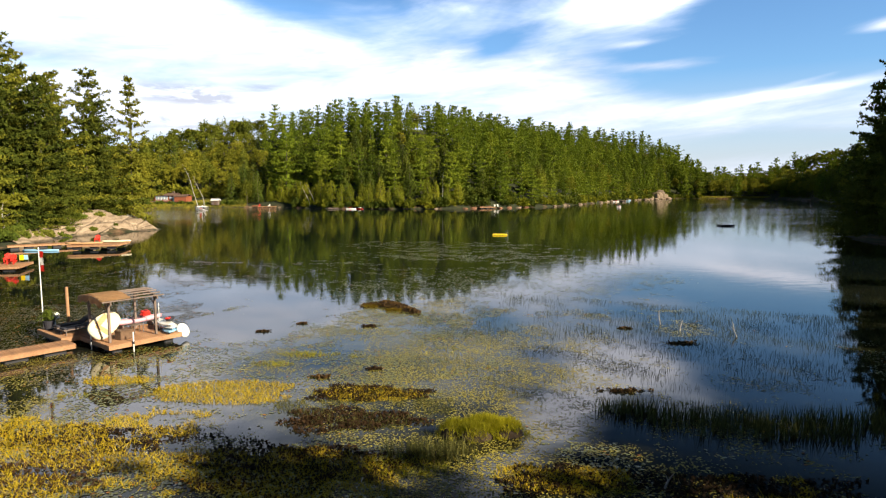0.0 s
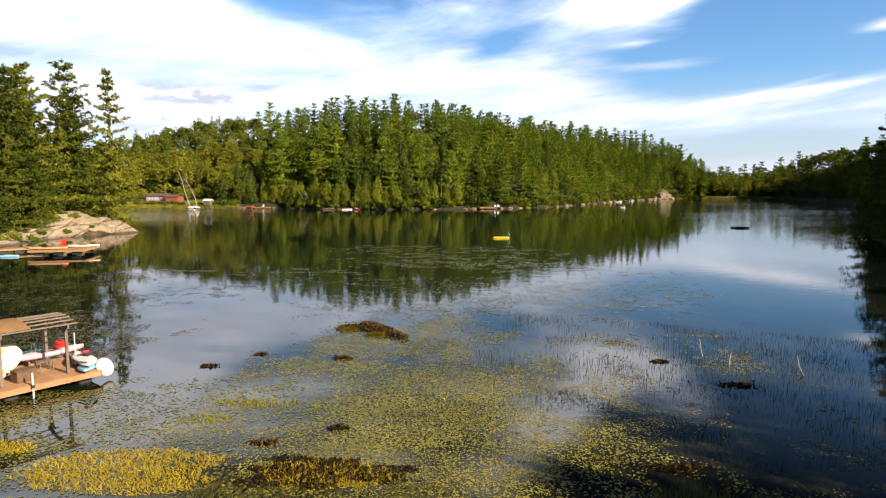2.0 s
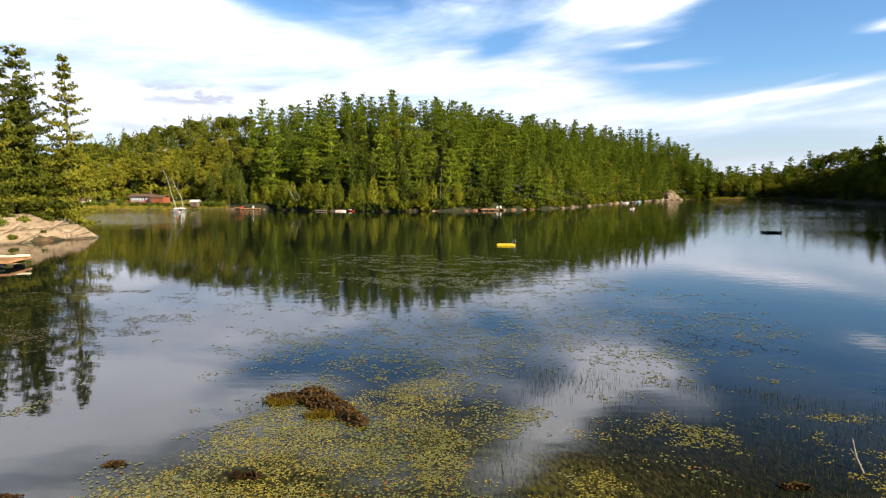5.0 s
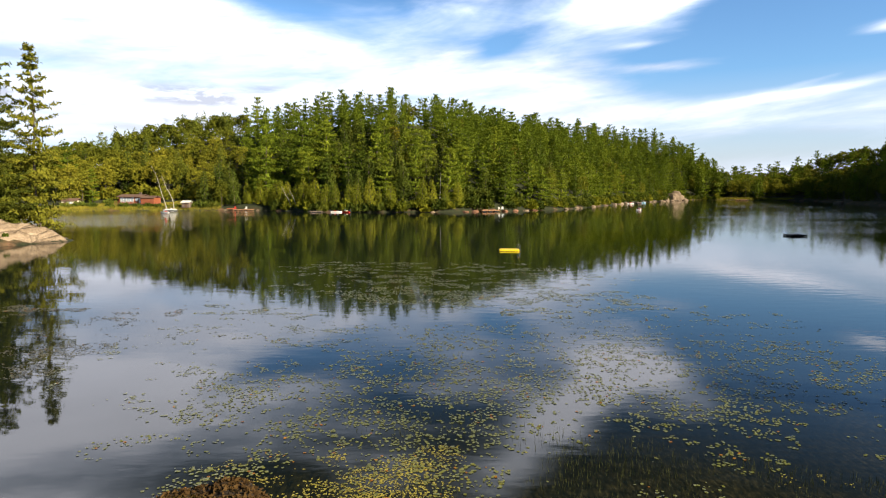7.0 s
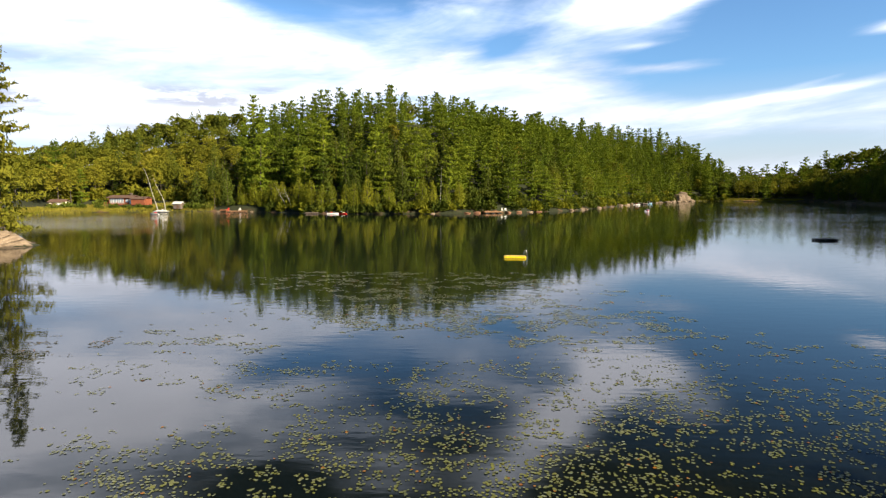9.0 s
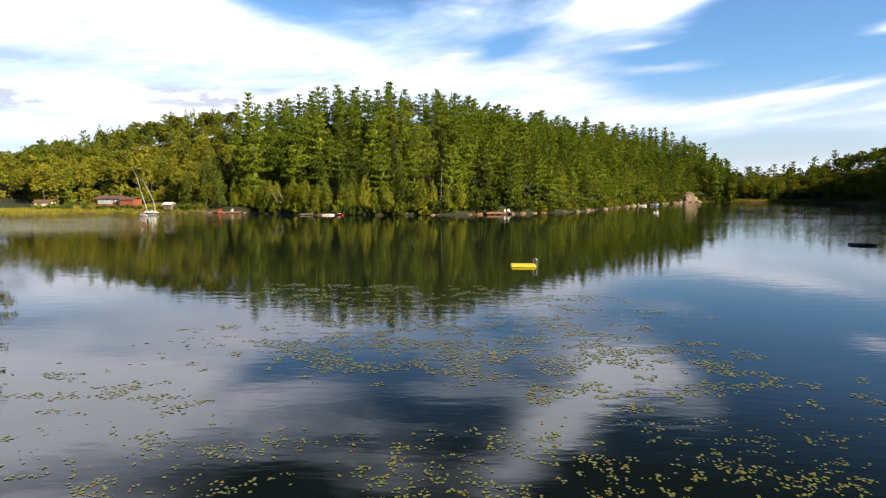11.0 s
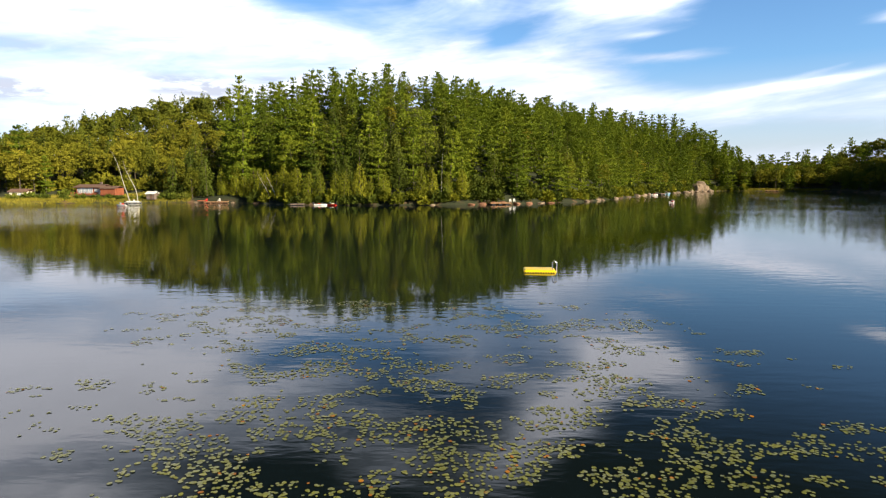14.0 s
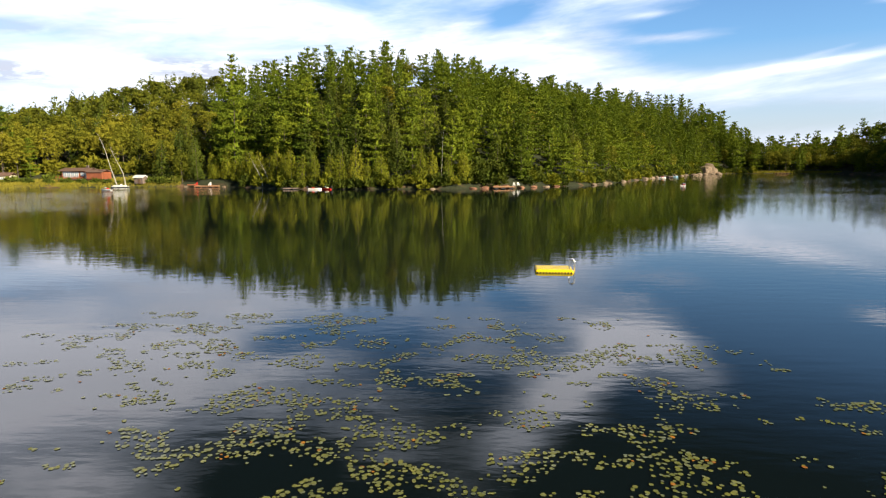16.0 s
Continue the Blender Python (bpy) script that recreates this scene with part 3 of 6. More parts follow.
KINDS = {"backhemlock": tree_kind(3, back_hemlock), "backleaf": tree_kind(4, back_leaf), "backpine": tree_kind(4, back_pine), "pine": tree_kind(7, far_pine), "cedar": tree_kind(4, far_cedar), "hemlock": tree_kind(4, far_hemlock), "leaf": tree_kind(6, far_leaf), "tall": tree_kind(5, near_pine), "slim": tree_kind(1, slim_pine)}
WORDS = {"pine": ("pine_tree", "tall green white pine with layered branches on the wooded hillside", "pine", "pines on the hillside"),
         "cedar": ("cedar_tree", "narrow yellow-green cedar growing at the water's edge", "cedar", "cedars along the shore"),
         "hemlock": ("hemlock_tree", "dark green drooping hemlock on the wooded slope", "hemlock", "hemlocks on the slope"),
         "leaf": ("broadleaf_tree", "round-crowned yellow-green broadleaf tree in the wood", "tree", "broadleaf trees in the wood"),
         "slim": ("pine_tree", "tall slender white pine with airy separate boughs above the rocks", "pine", "pines on the near banks"),
         "tall": ("pine_tree", "large white pine with upswept boughs on the rocky bank", "pine", "pines on the near banks")}
made_trees = {k: 0 for k in KINDS}
rest = []


def plant(kind, x, y, rng, size=1.0, variant=None, turn=None, z=None, single=True):
    v = rng.integers(len(KINDS[kind])) if variant is None else variant
    h, trunk, crown = KINDS[kind][v]
    z = float(land_height(np.array([x]), np.array([y]))[0]) if z is None else z
    m = pose(x, y, z - 0.1, rng.uniform(-2, 2), rng.uniform(-2, 2), rng.uniform(0, 360) if turn is None else turn) @ Matrix.Diagonal((size * rng.uniform(0.92, 1.08), size * rng.uniform(0.92, 1.08), size, 1))
    if not single or (made_trees[kind] >= 290 and single != 2):
        rest.append((kind, crown, m))
        return
    made_trees[kind] += 1
    name, label, cat, group = WORDS[kind]
    t = new(name)
    t.matrix_basis = m
    tagged(t, label, cat, group)
    child("trunk", trunk, t)
    child("crown", crown, t)


def forest():
    """Far woods: thinned at random, nearest rows first."""
    rng = np.random.default_rng(5)
    spots = []
    step = 5.7
    for gx in np.arange(-185, 285, step):
        for gy in np.arange(205, 545, step):
            spots.append((gx + rng.uniform(-3, 3), gy + rng.uniform(-3, 3)))
    spots = np.array(spots)
    d = lake_distance(spots[:, 0], spots[:, 1])
    a = spots[:, 0] / (spots[:, 1] - 14)
    ok = (d > 2.0) & (d < 88) & (a > -0.92) & (a < 0.86)
    clearing = (spots[:, 0] > -135) & (spots[:, 0] < -95) & (spots[:, 1] < 262)
    west = (spots[:, 0] < -118) & (spots[:, 1] < 246)
    ok &= ~clearing & ~west
    spots, d, a = spots[ok], d[ok], a[ok]
    order = np.argsort(d)
    for i in order:
        x, y = spots[i]
        dd, aa = d[i], a[i]
        u = rng.random()
        v = rng.random()
        if v < 0.05 or (-0.32 < aa < 0.33 and dd > 74) or (aa > 0.36 and v < 0.16):
            continue
        n = noise.noise(Vector((x * 0.03, y * 0.03, 2.0)))
        if aa < -0.33:
            kind = "leaf" if u < 0.78 + 0.3 * n else ("hemlock" if u < 0.97 else "pine")
        elif aa > 0.40:
            kind = "leaf" if u < 0.6 else ("pine" if u < 0.8 else "hemlock")
        elif -0.20 < aa < -0.02 and 6 < dd < 45:
            kind = "hemlock" if u < 0.7 else ("leaf" if u < 0.82 else "pine")
        elif dd < 7 and aa < 0.03:
            kind = "cedar"
        else:
            kind = "pine" if u < 0.80 else ("hemlock" if u < 0.93 else "leaf")
        size = rng.uniform(0.72, 1.06) if kind == "pine" else rng.uniform(0.82, 1.05)
        size *= float(np.interp(aa, [-0.42, -0.32, 0.33, 0.40], [0.92, 0.70, 0.72, 0.92]))
        if dd < 8 and kind in ("pine", "leaf"):
            size *= 0.9
        if aa > 0.38:
            size *= 0.88
        if dd > 48:
            if v > (0.70 if dd < 66 else 0.92):
                continue
            plant("back" + kind, x, y, rng, size * 0.96, single=False)
        else:
            plant(kind, x, y, rng, size)


forest()


def landmarks():
    """Single trees that stand out from the far woods."""
    rng = np.random.default_rng(17)
    for x, y, size, variant in ((-70.5, 252, 1.12, 0), (-135, 251, 0.52, 1), (-28.5, 245, 0.86, 2), (-90, 305, 0.80, 4), (-59, 262, 1.0, 3), (-3, 236, 0.80, 5), (158, 428, 0.90, 6), (-50, 262, 0.9, 0)):
        plant("pine", x, y, rng, size, variant, single=2)


landmarks()


def banks():
    """Large trees on the near west bank, the east point and behind the landing."""
    rng = np.random.default_rng(11)
    plant("slim", -64.7, 121.0, rng, 1.02, 0, z=2.2)
    for x, y, size in [(-72.8, 121.0, 1.02), (-69.5, 114, 0.72), (-76, 114, 0.92), (-81, 122, 0.95), (-73, 106, 0.85), (-79, 105, 1.05), (-73, 98, 1.15), (-81, 97, 1.1), (-70.5, 92, 0.6),
                       (-74, 88, 1.05), (-82, 86, 1.05), (-70, 80, 0.8), (-76, 76, 1.1), (-71, 68, 1.0), (-78, 64, 1.05), (-69.5, 57, 1.0), (-87, 108, 1.1), (-89, 94, 1.1),
                       (-92, 120, 0.9), (-86, 76, 1.05), (-67.5, 104, 0.36), (-69, 109, 0.34), (-68.5, 97, 0.40), (-70.5, 101, 0.5), (-66.5, 116.5, 0.36), (-77, 118, 0.75), (-68, 88, 0.3), (-69, 75, 0.4), (-68.5, 117.5, 0.62), (-70.5, 108, 0.66), (-69, 100, 0.5), (-71, 86, 0.62), (-68.5, 82, 0.42), (-70, 63, 0.6), (-75.5, 101, 0.9), (-77, 93, 1.1), (-78, 83, 1.1), (-69.5, 118.5, 0.78), (-73, 111, 0.9), (-71.5, 103.5, 0.8), (-84, 118, 1.0), (-80, 110, 1.05), (-94, 104, 1.1)]:
        plant("tall", x, y, rng, size * 1.07)
    for x, y, size in [(67.5, 98, 1.04), (68.6, 96, 0.96), (66.8, 100.5, 0.82), (69.5, 99.5, 0.98), (65.5, 96, 0.72), (66, 99.5, 0.6), (70, 92, 1.05), (72, 101, 1.0), (67, 85, 0.9), (77, 95, 1.1), (74, 84, 1.05), (78, 106, 1.0), (71, 74, 1.0), (67, 107.5, 0.55), (63.5, 100, 0.34), (64, 93, 0.42), (65.5, 104, 0.42),
                       (86, 118, 0.95), (84, 100, 1.05), (96, 128, 0.95), (70, 64, 0.9), (90, 108, 1.05), (82, 88, 1.05), (80, 74, 1.0)]:
        plant("tall", x, y, rng, size * 1.07)
    # out of view: placed for the shade they throw on shallows and east point
    for x, y, size in [(17, -2, 0.66), (22, 0, 0.78), (26, -2, 0.85), (30, -6, 0.95), (37, 9, 0.8), (44, 0, 0.85), (42, -3, 0.9), (38, -1, 0.82), (48, -6, 0.95), (35, 3, 0.78), (50, -12, 1.0), (50, 6, 0.95), (55, 2, 1.0), (56, 24, 1.0), (62, 36, 1.0),
                       (21, -15, 0.9), (28, -24, 0.95), (82, 62, 1.2), (90, 72, 1.2), (96, 84, 1.2), (98, 60, 1.2), (104, 74, 1.2), (92, 48, 1.2), (106, 96, 1.2), (112, 112, 1.2)]:
        plant("pine", x, y, rng, size * (0.92 if x < 65 else 1.0))
    # rounder unseen trees, added to thicken the shade over the right-hand shallows
    for x, y, size in [(31, 4, 0.85), (36, 8, 1.0), (41, 6, 1.1), (40, 13, 1.05), (46, 12, 1.15), (46, 19, 1.15), (36, 1.5, 0.95), (42, 0, 1.1), (50, 24, 1.15), (52, 15, 1.2)]:
        plant("leaf", x, y, rng, size * 0.9)


banks()


def west_fill():
    rng = np.random.default_rng(13)
    for x, y, size, kind in [(-76, 110, 0.9, "leaf"), (-72, 116, 0.62, "hemlock"), (-71, 101, 0.7, "hemlock"), (-78, 100, 0.9, "leaf"), (-74, 93, 0.8, "hemlock"), (-79, 91, 1.0, "leaf"), (-73, 83, 0.9, "leaf"),
                             (-80, 80, 1.0, "hemlock"), (-73, 72, 0.9, "hemlock"), (-79, 70, 1.0, "leaf"), (-73, 62, 0.9, "leaf"), (-85, 101, 1.1, "leaf"), (-84, 114, 1.0, "hemlock"), (-86, 90, 1.1, "hemlock"),
                             (-88, 84, 1.1, "leaf"), (-70, 106, 0.5, "hemlock"), (-68.5, 119, 0.35, "hemlock"), (-75, 120, 0.7, "leaf"), (-36, 243, 0.7, "hemlock"), (-31, 242, 0.75, "hemlock"), (-27, 244, 0.7, "hemlock"), (-33, 248, 0.8, "hemlock"), (-24, 241, 0.65, "hemlock"), (-22, 247, 0.8, "hemlock"), (-28, 249, 0.8, "pine"), (-39, 248, 0.75, "hemlock"),
                             (-142, 262, 0.8, "leaf"), (-148, 256, 0.7, "hemlock"), (-137, 265, 0.9, "leaf"), (-131, 268, 0.9, "leaf"), (-125, 266, 0.8, "leaf"), (-116, 268, 0.9, "leaf"), (-108, 266, 0.8, "hemlock"), (-101, 262, 0.8, "leaf"), (-153, 252, 0.8, "leaf"), (-160, 250, 0.9, "leaf"), (-70, 112, 0.45, "leaf"), (-69.5, 95, 0.42, "leaf"), (-70, 78, 0.5, "leaf"),
                             (68, 97, 0.8, "hemlock"), (70, 104, 0.7, "hemlock"), (66.5, 101, 0.4, "hemlock"), (67, 91, 0.6, "hemlock"), (73, 95, 0.9, "leaf"), (75, 102, 0.8, "leaf"), (71, 87, 0.8, "hemlock"), (69, 80, 0.7, "leaf"),
                             (80, 100, 0.9, "leaf"), (82, 110, 0.9, "hemlock"), (76, 90, 0.9, "hemlock")]:
        plant("hemlock" if -90 < x < -66 and kind == "leaf" else kind, x, y, rng, size)


west_fill()


def woods_rest():
    groups = {}
    for kind, crown, m in rest:
        groups.setdefault(kind, []).append((crown, m))
    for kind, items in groups.items():
        Vs = []
        cache = {}
        for crown, m in items:
            if crown.name not in cache:
                co = np.empty(len(crown.vertices) * 3, np.float32)
                crown.vertices.foreach_get("co", co)
                cache[crown.name] = co.reshape(-1, 3)
            A = np.array(m, np.float32)
            Vs.append(cache[crown.name] @ A[:3, :3].T + A[:3, 3])
        V = np.concatenate(Vs)
        ob = new("far_woods", soup("far_woods", V, np.arange(len(V)).reshape(-1, 3), items[0][0].materials[0]))
        tagged(ob, "dense " + {"pine": "pine", "backpine": "pine", "backleaf": "broadleaf", "backhemlock": "hemlock", "leaf": "broadleaf", "hemlock": "hemlock", "cedar": "cedar", "tall": "pine"}[kind] + " woods on the back of the hill", "woods", kind="stuff")


woods_rest()


# ---------------------------------------------------------------- rocks and banks


def rock(name, x, y, z, sx, sy, sz, mat, seed, label, category="rock", group="", turn=0.0, block=1.0):
    """A broken boulder, partly sunk."""
    rng = np.random.default_rng(seed)
    bm = bmesh.new()
    bmesh.ops.create_icosphere(bm, subdivisions=3, radius=1.0)
    for v in bm.verts:
        v.co = Vector([math.copysign(abs(q) ** block, q) for q in v.co])
    for _ in range(9):
        nrm = Vector(rng.normal(size=3)).normalized()
        cut = rng.uniform(0.62, 0.92)
        for v in bm.verts:
            over = v.co.dot(nrm) - cut
            if over > 0:
                v.co -= nrm * over * 0.92
    for v in bm.verts:
        v.co += v.normal * 0.07 * noise.noise(v.co * 2.5 + Vector((seed, 0, 0)))
        v.co = Vector((v.co.x * sx, v.co.y * sy, v.co.z * sz))
    ob = part(name, bm, mat, None, m=pose(x, y, z, 0, 0, turn))
    return tagged(ob, label, category, group)


def slab_material():
    """Tan granite with dark joints, lichen stains and a wet band at the water."""
    m, n = material("granite_slab")
    posn = n.add("NewGeometry").outputs["Position"]
    lean = n.add("Mapping", None, Vector=posn, Rotation=(0.2, 0.3, 0.5), Scale=(0.9, 0.25, 1.6)).outputs[0]
    joint = n.add("TexVoronoi", {"feature": "DISTANCE_TO_EDGE"}, Vector=n.add("Mapping", None, Vector=posn, Rotation=(0, 0, 0.7), Scale=(0.42, 0.10, 0.4)).outputs[0], Scale=1.0).outputs[0]
    a, b = n.noise(lean, 1.2, 6.0, 0.65, 0.5), n.noise(posn, 5.0, 4.0, 0.6)
    col = n.ramp(n.math("ADD", n.math("MULTIPLY", a, 0.65), n.math("MULTIPLY", b, 0.35)), [(0.30, (0.09, 0.062, 0.04)), (0.48, (0.27, 0.20, 0.135)), (0.68, (0.43, 0.34, 0.24))])
    col = n.mix(n.remap(n.math("ADD", joint, n.math("MULTIPLY", b, 0.05)), 0.02, 0.06, 0.55, 0.0), col, rgb(0.05, 0.035, 0.022))
    z = n.add("SeparateXYZ", None, Vector=posn).outputs[2]
    col = n.mix(n.remap(n.math("ADD", z, n.math("MULTIPLY", a, 0.3)), 0.25, 0.55, 0.75, 0.0), col, rgb(0.045, 0.034, 0.022))
    hgt = n.math("ADD", n.math("MULTIPLY", a, 1.0), n.remap(joint, 0.0, 0.08))
    bp = n.add("Bump", None, Strength=0.9, Distance=0.25, Height=hgt)
    p = n.add("BsdfPrincipled", None, Base_Color=col, Roughness=0.85, Normal=bp.outputs[0])
    n.add("OutputMaterial", None, Surface=p.outputs[0])
    return m


def outcrop():
    """Sloping bare granite of the west point, broken into leaning ledges."""
    xs, ys = np.arange(-84, -57.5, 0.4), np.arange(86, 124, 0.4)
    X, Y = np.meshgrid(xs, ys)
    d = lake_distance(X, Y)
    Z = land_height(X, Y)
    for i in range(X.shape[0]):
        for j in range(X.shape[1]):
            p = Vector((X[i, j] * 0.25, Y[i, j] * 0.25, 0))
            q = X[i, j] * 0.5 + Y[i, j] * 0.22 + 1.2 * noise.noise(p * 1.5)
            ledge = q - math.floor(q)
            Z[i, j] += 0.55 * noise.noise(p) + 0.42 * (ledge ** 3 - 0.3) * min(1.0, max(0.0, d[i, j] / 2.0)) + 0.16 * noise.noise(p * 6)
    Z = np.where(d > -0.8, np.maximum(Z + 0.35, -0.2), -0.9) - 1.8 * np.clip((d - 9) / 4, 0, 1)
    V = np.stack([X, Y, Z], -1).reshape(-1, 3)
    nx = len(xs)
    i = (np.arange(len(ys) - 1)[:, None] * nx + np.arange(nx - 1)[None, :]).ravel()
    F = np.stack([i, i + 1, i + nx + 1, i + nx], -1)
    ok = (V[F][:, :, 2].max(1) > -0.6)
    ob = new("rock_outcrop", soup("rock_outcrop", V, F[ok], slab_material()))
    tagged(ob, "sunlit bare granite slope running down into the lake", "rock outcrop", kind="structure")


outcrop()


def bush(x, y, r, h, rng, mat=BUSH, count=420, label="low yellow-green shrub on the lake shore", z=None):
    z = float(land_height(np.array([x]), np.array([y]))[0]) if z is None else z
    d = rng.normal(size=(count, 3))
    d /= np.linalg.norm(d, axis=1, keepdims=True)
    d[:, 2] = np.abs(d[:, 2])
    lump = 1 + 0.3 * np.sin(d[:, :1] * 5 + x) * np.sin(d[:, 1:2] * 5 + y)
    P = d * np.array([r, r, h]) * rng.uniform(0.55, 1.05, (count, 1)) * lump
    L = 0.16 * (r + h) * rng.uniform(0.6, 1.3, count)
    V, F = blades(P, d + rng.normal(0, 0.6, d.shape) + np.array([0, 0, 0.3]), L, L * 0.4, rng)
    ob = new("shrub", soup("shrub", V, F, mat))
    ob.location = (x, y, z - 0.05)
    tagged(ob, label, "shrub", "shrubs on the shore")


def shore_growth():
    rng = np.random.default_rng(21)
    # low growth on the house's meadow
    for x, y, r in [(-135, 243, 2.2), (-131, 244, 1.8), (-126, 246, 1.5), (-121, 247, 2.0), (-117, 248, 1.6), (-113, 249, 1.8), (-109.5, 249, 1.4), (-128.5, 251, 2.2), (-103, 249.5, 1.2),
                    (-96, 250, 1.8), (-92, 249.5, 2.4), (-89, 250, 2.2), (-124, 244.5, 1.2), (-138, 240, 2.0), (-115, 246.6, 1.0), (-106, 249, 1.0)]:
        bush(x, y, r, r * 0.75, rng)
    for k in range(34):
        x = -150 + k * 1.9 + rng.uniform(-0.8, 0.8)
        bush(x, 260.5 + rng.uniform(-1.5, 2.5) - (6 if x < -136 else 0), rng.uniform(2.0, 3.2), rng.uniform(2.5, 4.5), rng, LEAF, 600, "leafy thicket at the edge of the meadow")
    # greenery hanging over the water between the trunks
    A = SHORE[19:32]
    for (ax, ay), (bx, by) in zip(A, A[1:]):
        ln = math.hypot(bx - ax, by - ay)
        n = int(ln / 2.3)
        for k in range(n):
            f = (k + rng.uniform(0.1, 0.9)) / n
            ox, oy = -(by - ay) / ln, (bx - ax) / ln
            x, y = ax + (bx - ax) * f, ay + (by - ay) * f
            out = rng.uniform(0.2, 2.6)
            if 2 < x < 20 and rng.random() < 0.5:
                continue
            bush(x + ox * out, y + oy * out, rng.uniform(1.3, 2.2), rng.uniform(1.5, 3.4), rng, HEMLOCK if rng.random() < 0.6 else CEDAR, 420, "green undergrowth overhanging the water's edge")
    for k in range(12):
        x = 1 + k * 1.9
        bush(x, 237.5 + 0.35 * x + rng.uniform(-1, 1.5), rng.uniform(1.4, 2.2), rng.uniform(2.0, 4.0), rng, HEMLOCK, 520, "dark undergrowth on the bank above the rocks")
    for x, y in ((124, 404), (128, 408.5), (131, 412), (135, 415), (126, 407), (121, 399), (138, 419)):
        bush(x, y, 2.6, 3.4, rng, CEDAR, 420, "green brush crowning the cliff", z=max(2.5, float(land_height(np.array([x]), np.array([y]))[0])))
    # west point: brush between the rocks
    for x, y, r in [(-65.5, 93, 1.0), (-65.8, 96, 1.2), (-64.8, 86, 1.3), (-65.2, 90, 1.1), (-66.3, 103, 0.8), (-64.8, 107, 0.7), (-63.6, 112, 0.5), (-66.5, 112, 0.9), (-65, 80, 1.2), (-65.2, 76, 1.3), (-68, 92, 1.6), (-66.5, 88, 1.5), (-67, 84, 1.7), (-66.5, 79, 1.4), (-70, 96, 1.6), (-69, 103, 1.5), (-66, 100, 1.2), (-71.5, 107, 1.6), (-68, 108, 1.2), (-67, 74, 1.8), (-68, 68, 1.6)]:
        bush(x, y, r, r * 0.8, rng, BUSH, 900, "bright shrub growing between the shore rocks")


shore_growth()


def cedars():
    rng = np.random.default_rng(31)
    A = SHORE[19:25]
    for (ax, ay), (bx, by) in zip(A, A[1:]):
        ln = math.hypot(bx - ax, by - ay)
        n = int(ln / 3.6)
        for k in range(n):
            f = (k + rng.uniform(0.2, 0.8)) / n
            x, y = ax + (bx - ax) * f, ay + (by - ay) * f
            if x > 1 or rng.random() < 0.18:
                continue
            ox, oy = -(by - ay) / ln, (bx - ax) / ln
            plant("cedar", x + ox * 2.4, y + oy * 2.4, rng, rng.uniform(0.6, 1.05))
    for x, y, size in ((-77, 251, 0.8), (-72, 250, 0.95), (-69, 248.5, 0.7), (-66, 249, 0.9), (-63.5, 247.5, 0.6), (-61, 247, 0.8), (-87, 252, 0.9)):
        plant("cedar", x, y, rng, size)


cedars()


def shore_rocks():
    rng = np.random.default_rng(41)
    for x, y, s, mat in [(2.5, 230.6, 1.5, RED_ROCK), (6, 232, 1.8, RED_ROCK), (9, 233, 2.2, RED_ROCK), (12, 234, 1.8, RED_ROCK), (16, 235.5, 2.0, RED_ROCK), (20, 238, 1.6, RED_ROCK), (24, 241, 1.5, GRANITE), (27, 243.5, 1.3, RED_ROCK),
                         (40, 254.5, 1.5, GRANITE), (46, 265, 1.6, GRANITE), (48, 268, 1.2, GRANITE), (56, 283, 1.8, GRANITE), (66, 302, 1.6, GRANITE), (73, 315, 1.8, GRANITE), (79, 327, 2.2, GRANITE), (84, 336, 1.8, GRANITE),
                         (-8, 228, 1.0, GRANITE), (-20, 228.2, 0.9, GRANITE), (-76, 246.2, 1.2, RED_ROCK), (-80, 246.5, 1.4, RED_ROCK), (-72, 246, 1.0, GRANITE), (-32, 228.3, 0.8, GRANITE), (-84, 247, 0.8, GRANITE)]:
        rock("boulder", x, y, 0.05, s * rng.uniform(0.5, 1.3), s * rng.uniform(0.5, 0.8), s * rng.uniform(0.22, 0.5), mat, int(rng.integers(999)),
             "weathered " + ("reddish" if mat is RED_ROCK else "grey-tan") + " boulder at the waterline", "boulder", "boulders along the shore", rng.uniform(0, 360))
    for k in range(14):
        f = k / 13
        x, y = 104 + 34 * f + rng.uniform(-2, 2), 368 + 38 * f + rng.uniform(-1, 1)
        s = rng.uniform(0.7, 1.9)
        rock("boulder", x, y, 0.1, s * 1.3, s, s * 0.55, GRANITE, int(rng.integers(999)), "pale fallen boulder below the cliff", "boulder", "boulders below the cliff", rng.uniform(0, 360))
    for dx, sx, sz in ((-7, 2.6, 1.6), (-4, 2.8, 3.4), (-1, 2.8, 5.4), (1.6, 2.4, 4.6), (4.2, 3.0, 5.8), (7.0, 2.6, 3.6), (10, 2.8, 2.2), (13, 2.6, 1.2)):
        rock("cliff", 129 + dx, 403 + dx * 0.9, 0.0, sx, 4.0, sz, GRANITE, int(60 + dx * 2), "pale pinkish granite cliff face at the water", "cliff", "cliff blocks", 40 + dx * 9, 0.62)
    rock("boulder", 189, 336, 0.0, 3.0, 2.0, 1.5, GRANITE, 77, "pale boulder standing in the shaded shallows", "boulder")


shore_rocks()

# ---------------------------------------------------------------- house, boats and docks of the far shore


def wall_box(name, parent, sx, sy, sz, at, mat, label=""):
    return part(name, box(sx, sy, sz, at, 0.03), mat, parent, label)


